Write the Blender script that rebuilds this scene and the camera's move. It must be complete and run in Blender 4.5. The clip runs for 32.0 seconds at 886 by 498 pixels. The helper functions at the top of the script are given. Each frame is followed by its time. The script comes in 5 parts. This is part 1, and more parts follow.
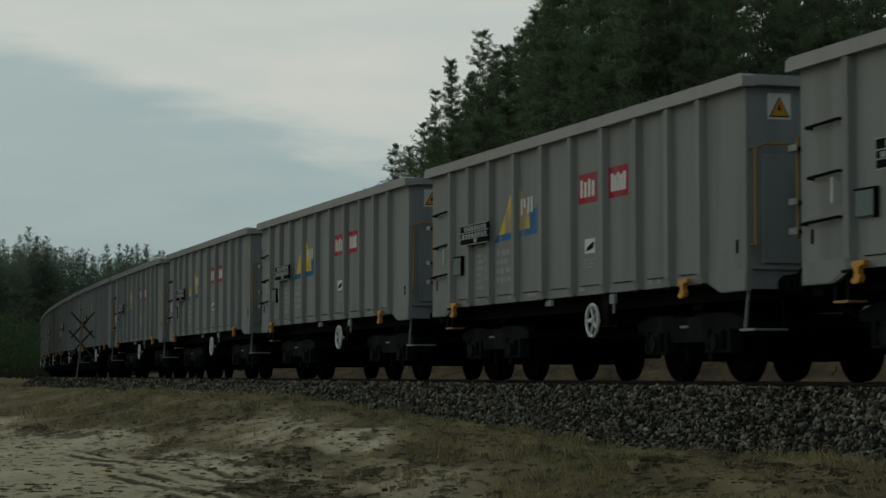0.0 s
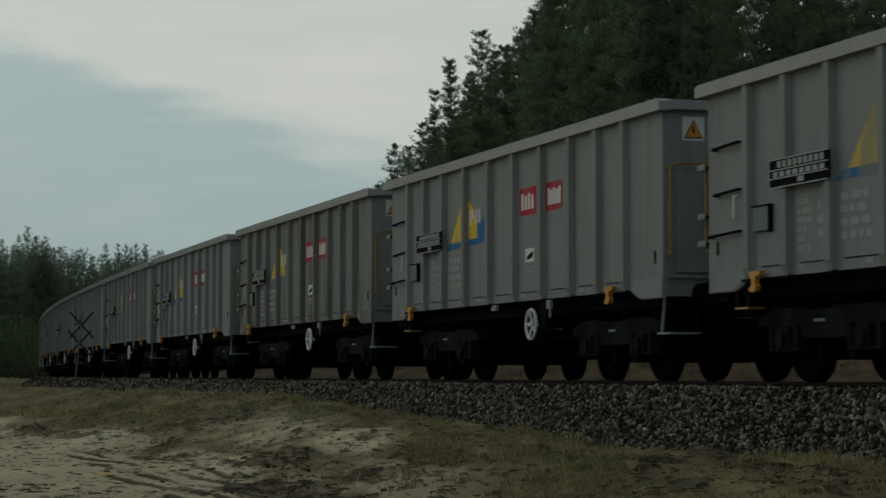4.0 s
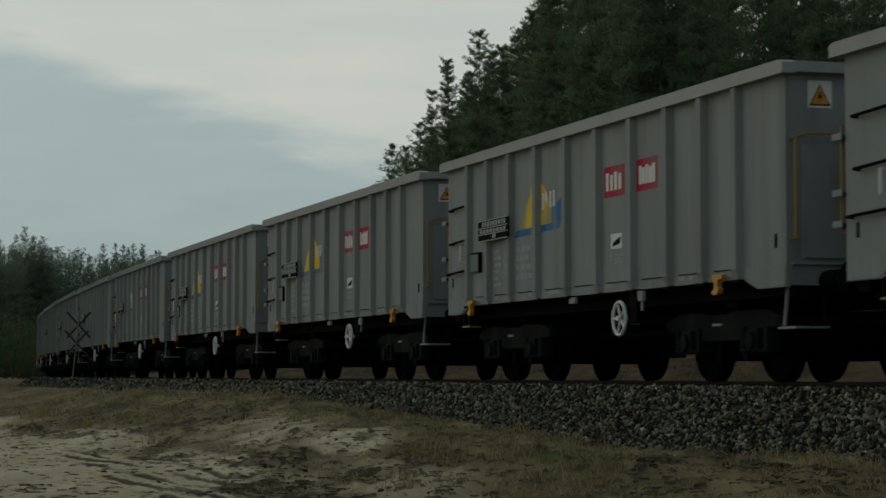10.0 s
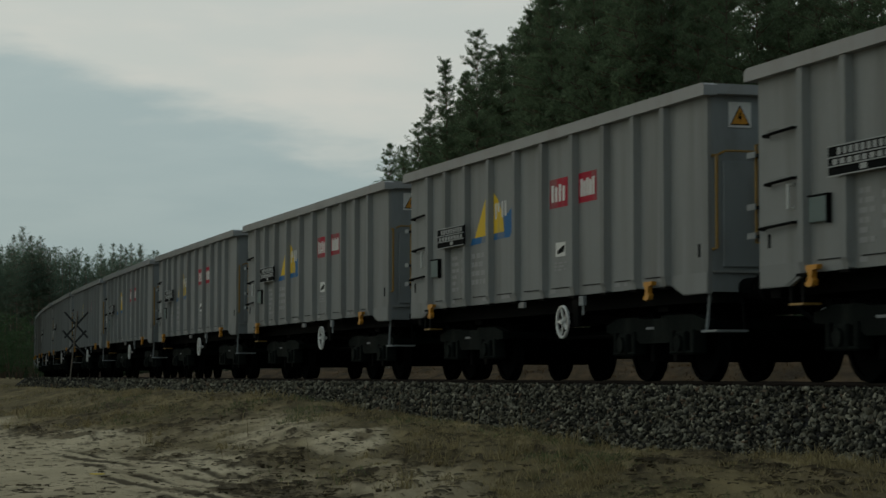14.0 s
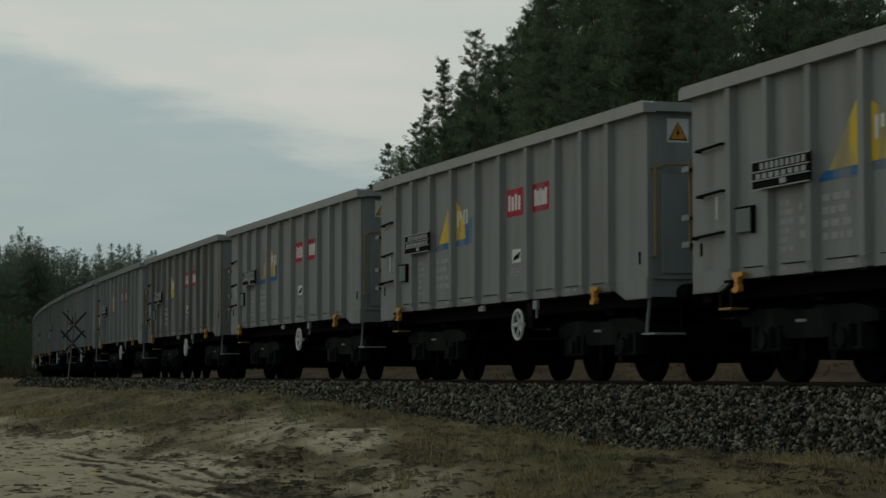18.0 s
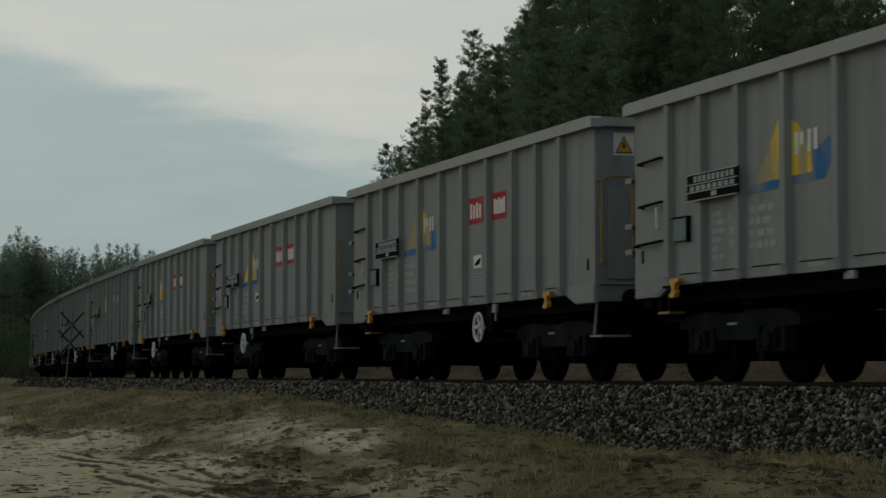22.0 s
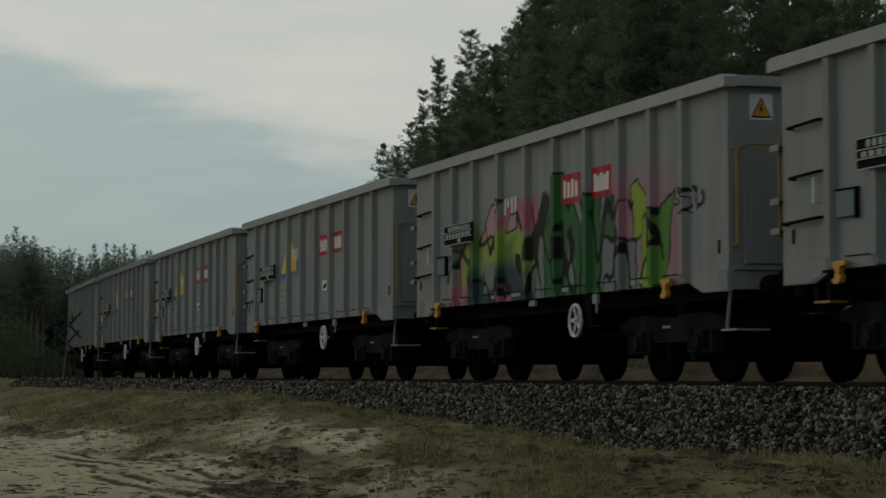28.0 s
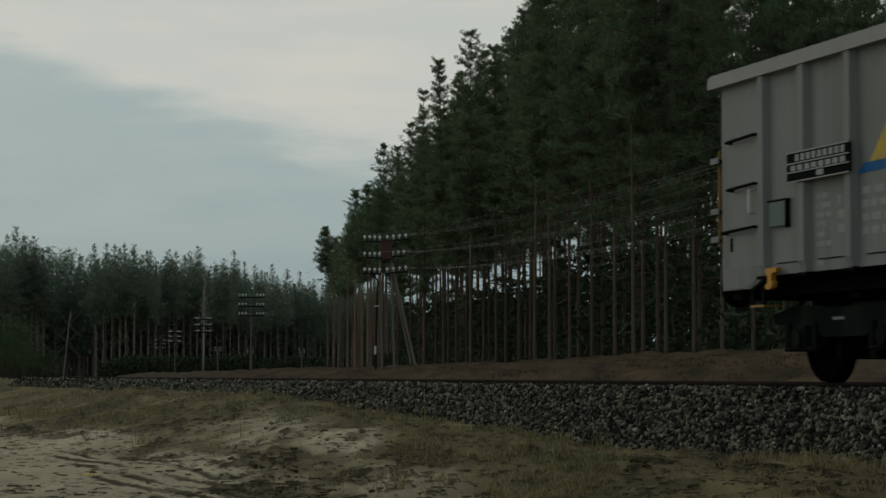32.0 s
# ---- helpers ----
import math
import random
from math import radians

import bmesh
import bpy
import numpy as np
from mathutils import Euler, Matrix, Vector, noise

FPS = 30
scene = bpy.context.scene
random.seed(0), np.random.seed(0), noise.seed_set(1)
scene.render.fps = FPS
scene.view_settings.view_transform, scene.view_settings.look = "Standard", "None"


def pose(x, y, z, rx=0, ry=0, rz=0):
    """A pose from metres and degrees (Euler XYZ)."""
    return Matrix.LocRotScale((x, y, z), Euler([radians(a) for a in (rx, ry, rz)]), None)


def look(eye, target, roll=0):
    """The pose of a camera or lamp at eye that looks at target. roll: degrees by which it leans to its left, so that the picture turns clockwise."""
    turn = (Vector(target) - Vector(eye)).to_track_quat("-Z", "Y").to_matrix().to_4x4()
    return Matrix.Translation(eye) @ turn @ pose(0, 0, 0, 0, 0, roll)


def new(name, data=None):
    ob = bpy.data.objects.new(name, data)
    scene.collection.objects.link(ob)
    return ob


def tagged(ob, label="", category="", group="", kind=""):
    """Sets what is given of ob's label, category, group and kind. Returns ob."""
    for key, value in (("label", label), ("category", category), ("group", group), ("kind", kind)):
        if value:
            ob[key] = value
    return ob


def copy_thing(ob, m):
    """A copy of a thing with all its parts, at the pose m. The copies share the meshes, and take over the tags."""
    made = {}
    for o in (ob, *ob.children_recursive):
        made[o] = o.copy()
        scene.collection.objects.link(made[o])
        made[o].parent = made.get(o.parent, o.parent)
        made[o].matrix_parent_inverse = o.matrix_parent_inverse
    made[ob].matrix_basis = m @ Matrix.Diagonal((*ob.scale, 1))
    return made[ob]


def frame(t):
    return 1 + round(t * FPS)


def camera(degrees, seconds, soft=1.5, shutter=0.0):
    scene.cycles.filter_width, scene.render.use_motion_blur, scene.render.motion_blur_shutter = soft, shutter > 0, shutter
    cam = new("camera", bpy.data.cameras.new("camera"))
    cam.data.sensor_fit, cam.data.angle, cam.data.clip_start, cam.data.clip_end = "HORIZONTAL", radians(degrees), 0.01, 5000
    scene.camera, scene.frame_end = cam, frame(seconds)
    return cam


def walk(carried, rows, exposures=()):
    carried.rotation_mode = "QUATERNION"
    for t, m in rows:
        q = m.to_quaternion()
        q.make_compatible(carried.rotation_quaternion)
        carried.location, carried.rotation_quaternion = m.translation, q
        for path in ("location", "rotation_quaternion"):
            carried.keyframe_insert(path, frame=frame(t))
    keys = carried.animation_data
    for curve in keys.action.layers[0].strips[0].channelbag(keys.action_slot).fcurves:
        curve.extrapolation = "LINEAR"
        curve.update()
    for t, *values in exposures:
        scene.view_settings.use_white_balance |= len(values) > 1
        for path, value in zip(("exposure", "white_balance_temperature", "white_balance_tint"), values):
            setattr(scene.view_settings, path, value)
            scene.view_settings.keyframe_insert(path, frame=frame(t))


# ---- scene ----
F_PX = 3851.9
YAW = ((0, 9.5), (3.5, 8), (6, 6), (9, 4), (13, 0), (17, -3), (20, -6), (25, -10), (28, -12.3), (32, -12))
EYE_Z = 0.08

cam = camera(23.02, 32.0, 1.5, 0.12)
# the tripod head creeps a little to the right while the camera leans forward
walk(cam, [(t, pose(0, -0.09 + 0.18 * t / 32, EYE_Z, 90 + 3.316, 0, math.degrees(math.atan(w / F_PX)))) for t, w in YAW],
     [(0, 0.06, 6380, 3.6), (9, 0.06, 6420, 4.2), (20, 0.06, 6480, 5.3), (32, 0.06, 6570, 6.7)])

# ---- sky and sun ----
SUN_EL, SUN_AZ = radians(16), radians(-48)
world = bpy.data.worlds.new("dusk_sky")
scene.world = world
world.use_nodes = True
wn, wl = world.node_tree.nodes, world.node_tree.links
wn.clear()


def w_math(op, *args):
    n = wn.new("ShaderNodeMath")
    n.operation = op
    for i, v in enumerate(args):
        if isinstance(v, (int, float)):
            n.inputs[i].default_value = v
        else:
            wl.new(v, n.inputs[i])
    return n.outputs[0]


def w_blend(fac, a, b):
    n = wn.new("ShaderNodeMix")
    n.data_type = "RGBA"
    for name, v in (("Factor", fac), ("A", a), ("B", b)):
        if isinstance(v, (int, float, tuple)):
            n.inputs[name].default_value = v
        else:
            wl.new(v, n.inputs[name])
    return n.outputs["Result"]


def w_range(v, a, b):
    n = wn.new("ShaderNodeMapRange")
    n.interpolation_type = "SMOOTHSTEP"
    n.inputs["From Min"].default_value, n.inputs["From Max"].default_value = a, b
    wl.new(v, n.inputs["Value"])
    return n.outputs["Result"]


w_out = wn.new("ShaderNodeOutputWorld")
w_bg = wn.new("ShaderNodeBackground")
w_sky = wn.new("ShaderNodeTexSky")
w_sky.sky_type, w_sky.sun_disc = "NISHITA", False
w_sky.sun_elevation, w_sky.sun_rotation = SUN_EL, SUN_AZ
w_sky.dust_density, w_sky.air_density = 3.0, 1.2
w_tc = wn.new("ShaderNodeTexCoord")
w_sep = wn.new("ShaderNodeSeparateXYZ")
wl.new(w_tc.outputs["Generated"], w_sep.inputs[0])
dx, dy, dz = w_sep.outputs


def w_noise(scale, stretch, loc, detail=5.0):
    mp = wn.new("ShaderNodeMapping")
    mp.inputs["Scale"].default_value, mp.inputs["Location"].default_value = (1, 1, stretch), loc
    wl.new(w_tc.outputs["Generated"], mp.inputs["Vector"])
    n = wn.new("ShaderNodeTexNoise")
    n.inputs["Scale"].default_value, n.inputs["Detail"].default_value, n.inputs["Roughness"].default_value = scale, detail, 0.52
    wl.new(mp.outputs["Vector"], n.inputs["Vector"])
    return w_math("SUBTRACT", n.outputs["Fac"], 0.5)


# a lower bank of blue-grey cloud under a paler, warmer sheet
v = w_math("MULTIPLY_ADD", dx, 0.21, dz)
v = w_math("MULTIPLY_ADD", w_noise(6.0, 5.0, (0.3, 0.2, 0.1), 7.0), 0.075, v)
v = w_math("MULTIPLY_ADD", w_noise(22.0, 4.0, (1.3, 0.2, 0.6), 7.0), 0.022, v)
high = w_range(v, 0.086, 0.110)
streak = w_range(w_noise(7.0, 4.0, (2.3, 0.4, 1.7), 6.0), -0.10, 0.16)
low_c = w_blend(streak, (3.02, 3.74, 3.96, 1), (3.42, 4.08, 4.24, 1))
high_c = w_blend(streak, (4.95, 5.12, 4.95, 1), (5.6, 5.45, 5.15, 1))
# and the haze over the horizon is the dullest
haze = wn.new("ShaderNodeMix")
haze.data_type, haze.blend_type = "RGBA", "MULTIPLY"
haze.inputs["Factor"].default_value = 1
wl.new(low_c, haze.inputs["A"])
wl.new(w_blend(w_range(dz, 0.02, 0.115), (0.76, 0.83, 0.86, 1), (1.0, 1.0, 1.0, 1)), haze.inputs["B"])
cloud = w_blend(high, haze.outputs["Result"], high_c)
# the evening side, ahead and to the left, is the bright one
side = w_math("MULTIPLY_ADD", dx, -0.62, w_math("MULTIPLY", dy, 0.62))
glow = w_math("MULTIPLY_ADD", w_range(side, -0.95, 0.62), 0.42, 0.58)
glow = w_math("MULTIPLY", glow, w_math("MULTIPLY_ADD", w_range(dz, 0.15, 0.9), -0.45, 1.0))
sheet = wn.new("ShaderNodeMix")
sheet.data_type, sheet.blend_type = "RGBA", "MULTIPLY"
sheet.inputs["Factor"].default_value = 1
wl.new(cloud, sheet.inputs["A"])
# and the far side of the sky a duller blue
wl.new(w_blend(glow, (0.0, 0.0, 0.0, 1), w_blend(w_range(glow, 0.4, 0.95), (0.86, 1.0, 1.12, 1), (1.0, 1.0, 1.0, 1))), sheet.inputs["B"])
wl.new(w_blend(0.93, w_sky.outputs["Color"], sheet.outputs["Result"]), w_bg.inputs["Color"])
w_bg.inputs["Strength"].default_value = 0.102
wl.new(w_bg.outputs["Background"], w_out.inputs["Surface"])

sun_data = bpy.data.lights.new("sun", "SUN")
sun_data.energy, sun_data.angle, sun_data.color = 0.12, radians(40), (1.0, 0.95, 0.88)
sun = new("sun", sun_data)
sun.matrix_world = look((0, 0, 50), (-50 * math.sin(SUN_AZ), -50 * math.cos(SUN_AZ), 50 - 50 * math.tan(SUN_EL)))

# ---- the line of the track: straight, a long bend, straight ----
TH1, KAPPA, S0, PX, PY, TH2 = 0.3053, 1.1407e-3, 7.18, 3.765, 26.572, 0.163
RAD = 1 / KAPPA
S1 = S0 + (TH1 - TH2) * RAD
WAGON = 13.0


def heading(s):
    return TH1 if s < S0 else TH2 if s > S1 else TH1 - KAPPA * (s - S0)


P0 = (PX - math.sin(TH1) * S0, PY + math.cos(TH1) * S0)
CEN = (P0[0] + RAD * math.cos(TH1), P0[1] + RAD * math.sin(TH1))
P1 = (CEN[0] - RAD * math.cos(TH2), CEN[1] - RAD * math.sin(TH2))


def on_track(s, lat=0.0):
    """Plan point at s metres up the line, lat metres towards the camera's side."""
    h = heading(s)
    if s < S0:
        x, y = P0[0] - math.sin(TH1) * (s - S0), P0[1] + math.cos(TH1) * (s - S0)
    elif s > S1:
        x, y = P1[0] - math.sin(TH2) * (s - S1), P1[1] + math.cos(TH2) * (s - S1)
    else:
        x, y = CEN[0] - RAD * math.cos(h), CEN[1] - RAD * math.sin(h)
    return x - lat * math.cos(h), y - lat * math.sin(h)


def rail_coords(x, y):
    """Along and across the track, for arrays of plan points."""
    d1x, d1y = x - P0[0], y - P0[1]
    s_a = S0 - d1x * math.sin(TH1) + d1y * math.cos(TH1)
    l_a = -d1x * math.cos(TH1) - d1y * math.sin(TH1)
    d2x, d2y = x - P1[0], y - P1[1]
    s_c = S1 - d2x * math.sin(TH2) + d2y * math.cos(TH2)
    l_c = -d2x * math.cos(TH2) - d2y * math.sin(TH2)
    ex, ey = CEN[0] - x, CEN[1] - y
    h = np.arctan2(ey, ex)
    s_b = S0 + (TH1 - h) * RAD
    l_b = np.hypot(ex, ey) - RAD
    near, far = s_a < S0, s_c > S1
    return np.where(near, s_a, np.where(far, s_c, s_b)), np.where(near, l_a, np.where(far, l_c, l_b))


def lattice(x, y, seed):
    """Smooth value noise on arrays, from -1 to 1."""
    xi, yi = np.floor(x), np.floor(y)
    fx, fy = x - xi, y - yi
    fx, fy = fx * fx * (3 - 2 * fx), fy * fy * (3 - 2 * fy)

    def rnd(a, b):
        v = np.sin(a * 127.1 + b * 311.7 + seed * 74.7) * 43758.5453
        return 2 * (v - np.floor(v)) - 1

    return ((rnd(xi, yi) * (1 - fx) + rnd(xi + 1, yi) * fx) * (1 - fy)
            + (rnd(xi, yi + 1) * (1 - fx) + rnd(xi + 1, yi + 1) * fx) * fy)


def fractal(x, y, seed, octaves=4, gain=0.5):
    total, amp = 0, 1.0
    for i in range(octaves):
        total = total + amp * lattice(x * 2 ** i, y * 2 ** i, seed + i)
        amp *= gain
    return total


def smooth(a, b, v):
    v = np.clip((v - a) / (b - a), 0, 1)
    return v * v * (3 - 2 * v)


def sandy(x, y):
    """How bare the ground is: the sandy lane before the grass."""
    s, l = rail_coords(x, y)
    edge = 7.0 + 0.6 * smooth(22, 36, y) + 0.8 * fractal(x * 0.45, y * 0.16, 5, 4)
    bare = smooth(edge - 0.7, edge + 0.6, l) * smooth(62, 34, y)
    bare = bare * (0.72 + 0.5 * smooth(-0.4, 0.3, fractal(x * 0.9, y * 0.25, 9, 4)))
    heap = (1.5 * np.exp(-(((x + 0.98) / 0.38) ** 4 + ((y - 22.2) / 1.7) ** 4)) + 1.1 * np.exp(-(((x + 1.85) / 0.55) ** 4 + ((y - 24.6) / 2.0) ** 4))
            + 0.9 * np.exp(-(((x + 0.95) / 0.75) ** 2 + ((y - 17.3) / 0.8) ** 2)) + 0.6 * np.exp(-(((x + 2.6) / 0.9) ** 2 + ((y - 27.0) / 2.2) ** 2)))
    return np.clip(np.maximum(bare, heap * (0.8 + 0.4 * fractal(x * 2.5, y * 1.2, 15, 3))), 0, 1)


def loamy(x, y):
    """Dark turned-up soil between the sand and the grass, and a dark strip along the ballast."""
    s, l = rail_coords(x, y)
    mess = fractal(x * 1.25, y * 0.42, 91, 4, 0.6)
    churned = 0.95 * np.exp(-(((x + 1.95) / 0.8) ** 2 + ((y - 20.6) / 2.6) ** 2)) + 0.5 * np.exp(-(((x + 0.9) / 0.8) ** 2 + ((y - 19.2) / 1.3) ** 2)) + 0.5 * np.exp(-(((x - 0.9) / 1.6) ** 2 + ((y - 15.2) / 0.8) ** 2))
    border = np.exp(-((l - 7.6 - 0.6 * fractal(x * 0.4, y * 0.2, 93, 2)) / 0.9) ** 2)
    # darker strip along the foot of the ballast
    toe = np.exp(-((l - 3.5) / 0.55) ** 2) * smooth(2, -4, s)
    return smooth(0.0, 0.5, mess * (0.8 - 0.45 * smooth(8.0, 9.0, l)) + 0.25 * churned + 0.28 * border + 0.5 * toe - 0.34 - 0.5 * smooth(7.7, 8.6, l))


def treads(x, y):
    """Lugs pressed into the sand by tyres, 0 on the flat and 1 on a lug."""
    wob = 0.09 * fractal(x * 1.4, y * 0.5, 27, 2)
    worn = 0.35 + 0.65 * smooth(-0.75, 0.0, fractal(x * 1.1, y * 0.5, 29, 3))
    off = x + 2.95 + 0.25 * (y - 20.0)
    lugs = smooth(0.0, 0.8, np.sin((y * 1.15 + x * 3.0 + wob) * 6.283 + 1.2))
    a = lugs * (np.exp(-((off / 0.24) ** 6 + ((y - 20.8) / 4.6) ** 6)) + 0.8 * np.exp(-(((off - 0.62) / 0.22) ** 6 + ((y - 19.6) / 3.6) ** 6)))
    b = smooth(0.1, 0.75, np.sin((y * 1.3 + x * 3.4 + wob) * 6.283 + 1.2)) * np.exp(-(((x + 1.72) / 0.36) ** 4 + ((y - 16.2) / 1.3) ** 4))
    c = smooth(0.1, 0.75, np.sin((y * 0.8 - x * 1.0 + wob) * 6.283)) * np.exp(-(((x + 2.1) / 0.9) ** 4 + ((y - 25.0) / 2.4) ** 4))
    return np.clip(a + b + 0.7 * c, 0, 1) * worn


def clots(x, y):
    """Small dark lumps of soil, also standing for shaded hollows, thick in churned soil."""
    s, l = rail_coords(x, y)
    lumps = fractal(x * 9.0, y * 4.6, 101, 3, 0.6)
    return smooth(0.62, 0.80, lumps + 0.28 * loamy(x, y) + 0.25 * fractal(x * 0.9, y * 0.5, 103, 3) - 0.32 * smooth(8.0, 9.2, l) * smooth(29, 23, y)) * (l > 3.6) * smooth(60, 40, y) * (1 - 0.85 * np.exp(-(((x + 2.85 + 0.25 * (y - 20.0)) / 0.5) ** 4 + ((y - 20.4) / 4.3) ** 4)))


CREST = ((-30, -0.62), (-10.6, -0.55), (-6.3, -0.60), (-4.9, -0.60), (-3.2, -0.56), (-2.0, -0.50), (0.8, -0.43), (3.5, -0.37), (6.6, -0.28), (9.3, -0.22), (15.8, -0.22), (23, -0.25), (34, -0.29), (70, -0.38), (130, -0.55))


def land(x, y):
    """Height of the ground, rail heads at zero."""
    x, y = np.asarray(x, float), np.asarray(y, float)
    s, l = rail_coords(x, y)
    d = np.hypot(x, y)
    close = smooth(70, 26, d)
    lane = 1 - 0.72 * smooth(7.2, 8.6, l) * smooth(45, 32, y)
    z = -0.80 + (0.05 * fractal(x * 0.25, y * 0.25, 1, 4) + 0.026 * fractal(x * 1.5, y * 0.9, 3, 4, 0.65) * smooth(90, 30, d)) * lane
    # grassy berm along the foot of the ballast
    crest = np.interp(s, [c[0] for c in CREST], [c[1] for c in CREST]) + 0.035 * fractal(s * 0.5, l * 0.7, 21, 3)
    off = l - 4.2
    z = z + (crest - z) * np.exp(-(off / np.where(off < 0, 1.0, 2.3)) ** 2)
    z = z + (0.018 * lane + 0.009 * loamy(x, y)) * fractal(x * 6.0, y * 2.6, 23, 3, 0.65) * close
    z = z + (0.011 * treads(x, y) + 0.014 * clots(x, y)) * close
    # sand heaps on the flank of the berm
    z = z + 0.07 * np.exp(-(((x + 0.98) / 0.4) ** 2 + ((y - 22.6) / 1.2) ** 2)) + 0.08 * np.exp(-(((x + 1.75) / 0.5) ** 2 + ((y - 24.6) / 1.5) ** 2))
    # low rise on the camera's side, further up the line
    z = z + 0.42 * np.exp(-((l - 13.5) / 6.0) ** 2) * smooth(70, 120, s) * (1 + 0.5 * lattice(s * 0.08, l * 0.11, 31))
    # bank beyond the track
    r = -l
    z = z + 1.15 * smooth(4.5, 13, r) + 0.75 * smooth(13, 26, r) * smooth(140, 30, s) + 0.16 * fractal(x * 0.45, y * 0.15, 12, 5, 0.6) * smooth(4, 9, r)
    return z


# ---- materials ----
def material(name, base, rough=0.6, metal=0.0, vary=0.12, grain=0.08, size=1.0, bump=0.15, bump_size=8.0, dirt=None, dirt_amount=0.0, per_thing=0.0, island=False, spec=0.5, through_light=0.0, dent=0.0, spread=(0.5, 0.75), streak=0.45, own=0.0):
    """Plain surface with stains at a large scale, grain at a small one and fine relief."""
    m = bpy.data.materials.new(name)
    m.use_nodes = True
    n, k = m.node_tree.nodes, m.node_tree.links
    b = n["Principled BSDF"]
    b.inputs["Roughness"].default_value, b.inputs["Metallic"].default_value = rough, metal
    b.inputs["Specular IOR Level"].default_value = spec
    tc = n.new("ShaderNodeTexCoord")
    big, fine = n.new("ShaderNodeTexNoise"), n.new("ShaderNodeTexNoise")
    big.inputs["Scale"].default_value, big.inputs["Detail"].default_value = 0.9 * size, 4
    fine.inputs["Scale"].default_value, fine.inputs["Detail"].default_value = bump_size * 4 * size, 3
    for t in (big, fine):
        k.new(tc.outputs["Object"], t.inputs["Vector"])
    add = n.new("ShaderNodeMath")
    add.operation = "MULTIPLY_ADD"
    k.new(big.outputs["Fac"], add.inputs[0])
    add.inputs[1].default_value, add.inputs[2].default_value = 2 * vary, 1 - vary
    add2 = n.new("ShaderNodeMath")
    add2.operation = "MULTIPLY_ADD"
    k.new(fine.outputs["Fac"], add2.inputs[0])
    add2.inputs[1].default_value = 2 * grain
    k.new(add.outputs[0], add2.inputs[2])
    last = add2.outputs[0]
    if per_thing:
        info = n.new("ShaderNodeNewGeometry" if island else "ShaderNodeObjectInfo")
        rnd = n.new("ShaderNodeMath")
        rnd.operation = "MULTIPLY_ADD"
        k.new(info.outputs["Random Per Island" if island else "Random"], rnd.inputs[0])
        rnd.inputs[1].default_value, rnd.inputs[2].default_value = 2 * per_thing, -per_thing
        plus = n.new("ShaderNodeMath")
        k.new(last, plus.inputs[0])
        k.new(rnd.outputs[0], plus.inputs[1])
        last = plus.outputs[0]
    scale = n.new("ShaderNodeMix")
    scale.data_type, scale.blend_type = "RGBA", "MULTIPLY"
    scale.inputs["Factor"].default_value = 1
    scale.inputs["A"].default_value = (*base, 1)
    k.new(last, scale.inputs["B"])
    col = scale.outputs["Result"]
    if dirt:
        spot = n.new("ShaderNodeTexNoise")
        spot.inputs["Scale"].default_value, spot.inputs["Detail"].default_value = 1.7 * size, 7
        mp = n.new("ShaderNodeMapping")
        mp.inputs["Scale"].default_value = (1.6, 1.6, streak)
        k.new(tc.outputs["Object"], mp.inputs["Vector"])
        k.new(mp.outputs["Vector"], spot.inputs["Vector"])
        amount = spot.outputs["Fac"]
        if own:
            # no two things are stained alike, some more than others
            who, shift, more = n.new("ShaderNodeObjectInfo"), n.new("ShaderNodeVectorMath"), n.new("ShaderNodeMath")
            shift.operation = "SCALE"
            shift.inputs[0].default_value = (37.0, 11.0, 23.0)
            k.new(who.outputs["Random"], shift.inputs["Scale"])
            k.new(shift.outputs[0], mp.inputs["Location"])
            more.operation = "MULTIPLY_ADD"
            k.new(who.outputs["Random"], more.inputs[0])
            more.inputs[1].default_value = own
            k.new(spot.outputs["Fac"], more.inputs[2])
            amount = more.outputs[0]
        ramp = n.new("ShaderNodeValToRGB")
        ramp.color_ramp.elements[0].position, ramp.color_ramp.elements[1].position = spread
        ramp.color_ramp.elements[1].color = (dirt_amount,) * 3 + (1,)
        k.new(amount, ramp.inputs["Fac"])
        mix = n.new("ShaderNodeMix")
        mix.data_type = "RGBA"
        mix.inputs["B"].default_value = (*dirt, 1)
        k.new(ramp.outputs["Color"], mix.inputs["Factor"])
        k.new(col, mix.inputs["A"])
        col = mix.outputs["Result"]
    k.new(col, b.inputs["Base Color"])
    bm = n.new("ShaderNodeBump")
    bm.inputs["Strength"].default_value = bump
    bm.inputs["Distance"].default_value = 0.02
    k.new(fine.outputs["Fac"], bm.inputs["Height"])
    k.new(bm.outputs["Normal"], b.inputs["Normal"])
    if dent:
        # plates slightly buckled between their ribs
        big_bump = n.new("ShaderNodeBump")
        big_bump.inputs["Strength"].default_value, big_bump.inputs["Distance"].default_value = 1.0, dent
        k.new(big.outputs["Fac"], big_bump.inputs["Height"])
        k.new(big_bump.outputs["Normal"], bm.inputs["Normal"])
    if through_light:
        # thin foliage lets part of the light through
        t, mixed = n.new("ShaderNodeBsdfTranslucent"), n.new("ShaderNodeMixShader")
        mixed.inputs[0].default_value = through_light
        k.new(col, t.inputs["Color"])
        k.new(b.outputs[0], mixed.inputs[1])
        k.new(t.outputs[0], mixed.inputs[2])
        k.new(mixed.outputs[0], n["Material Output"].inputs["Surface"])
    return m


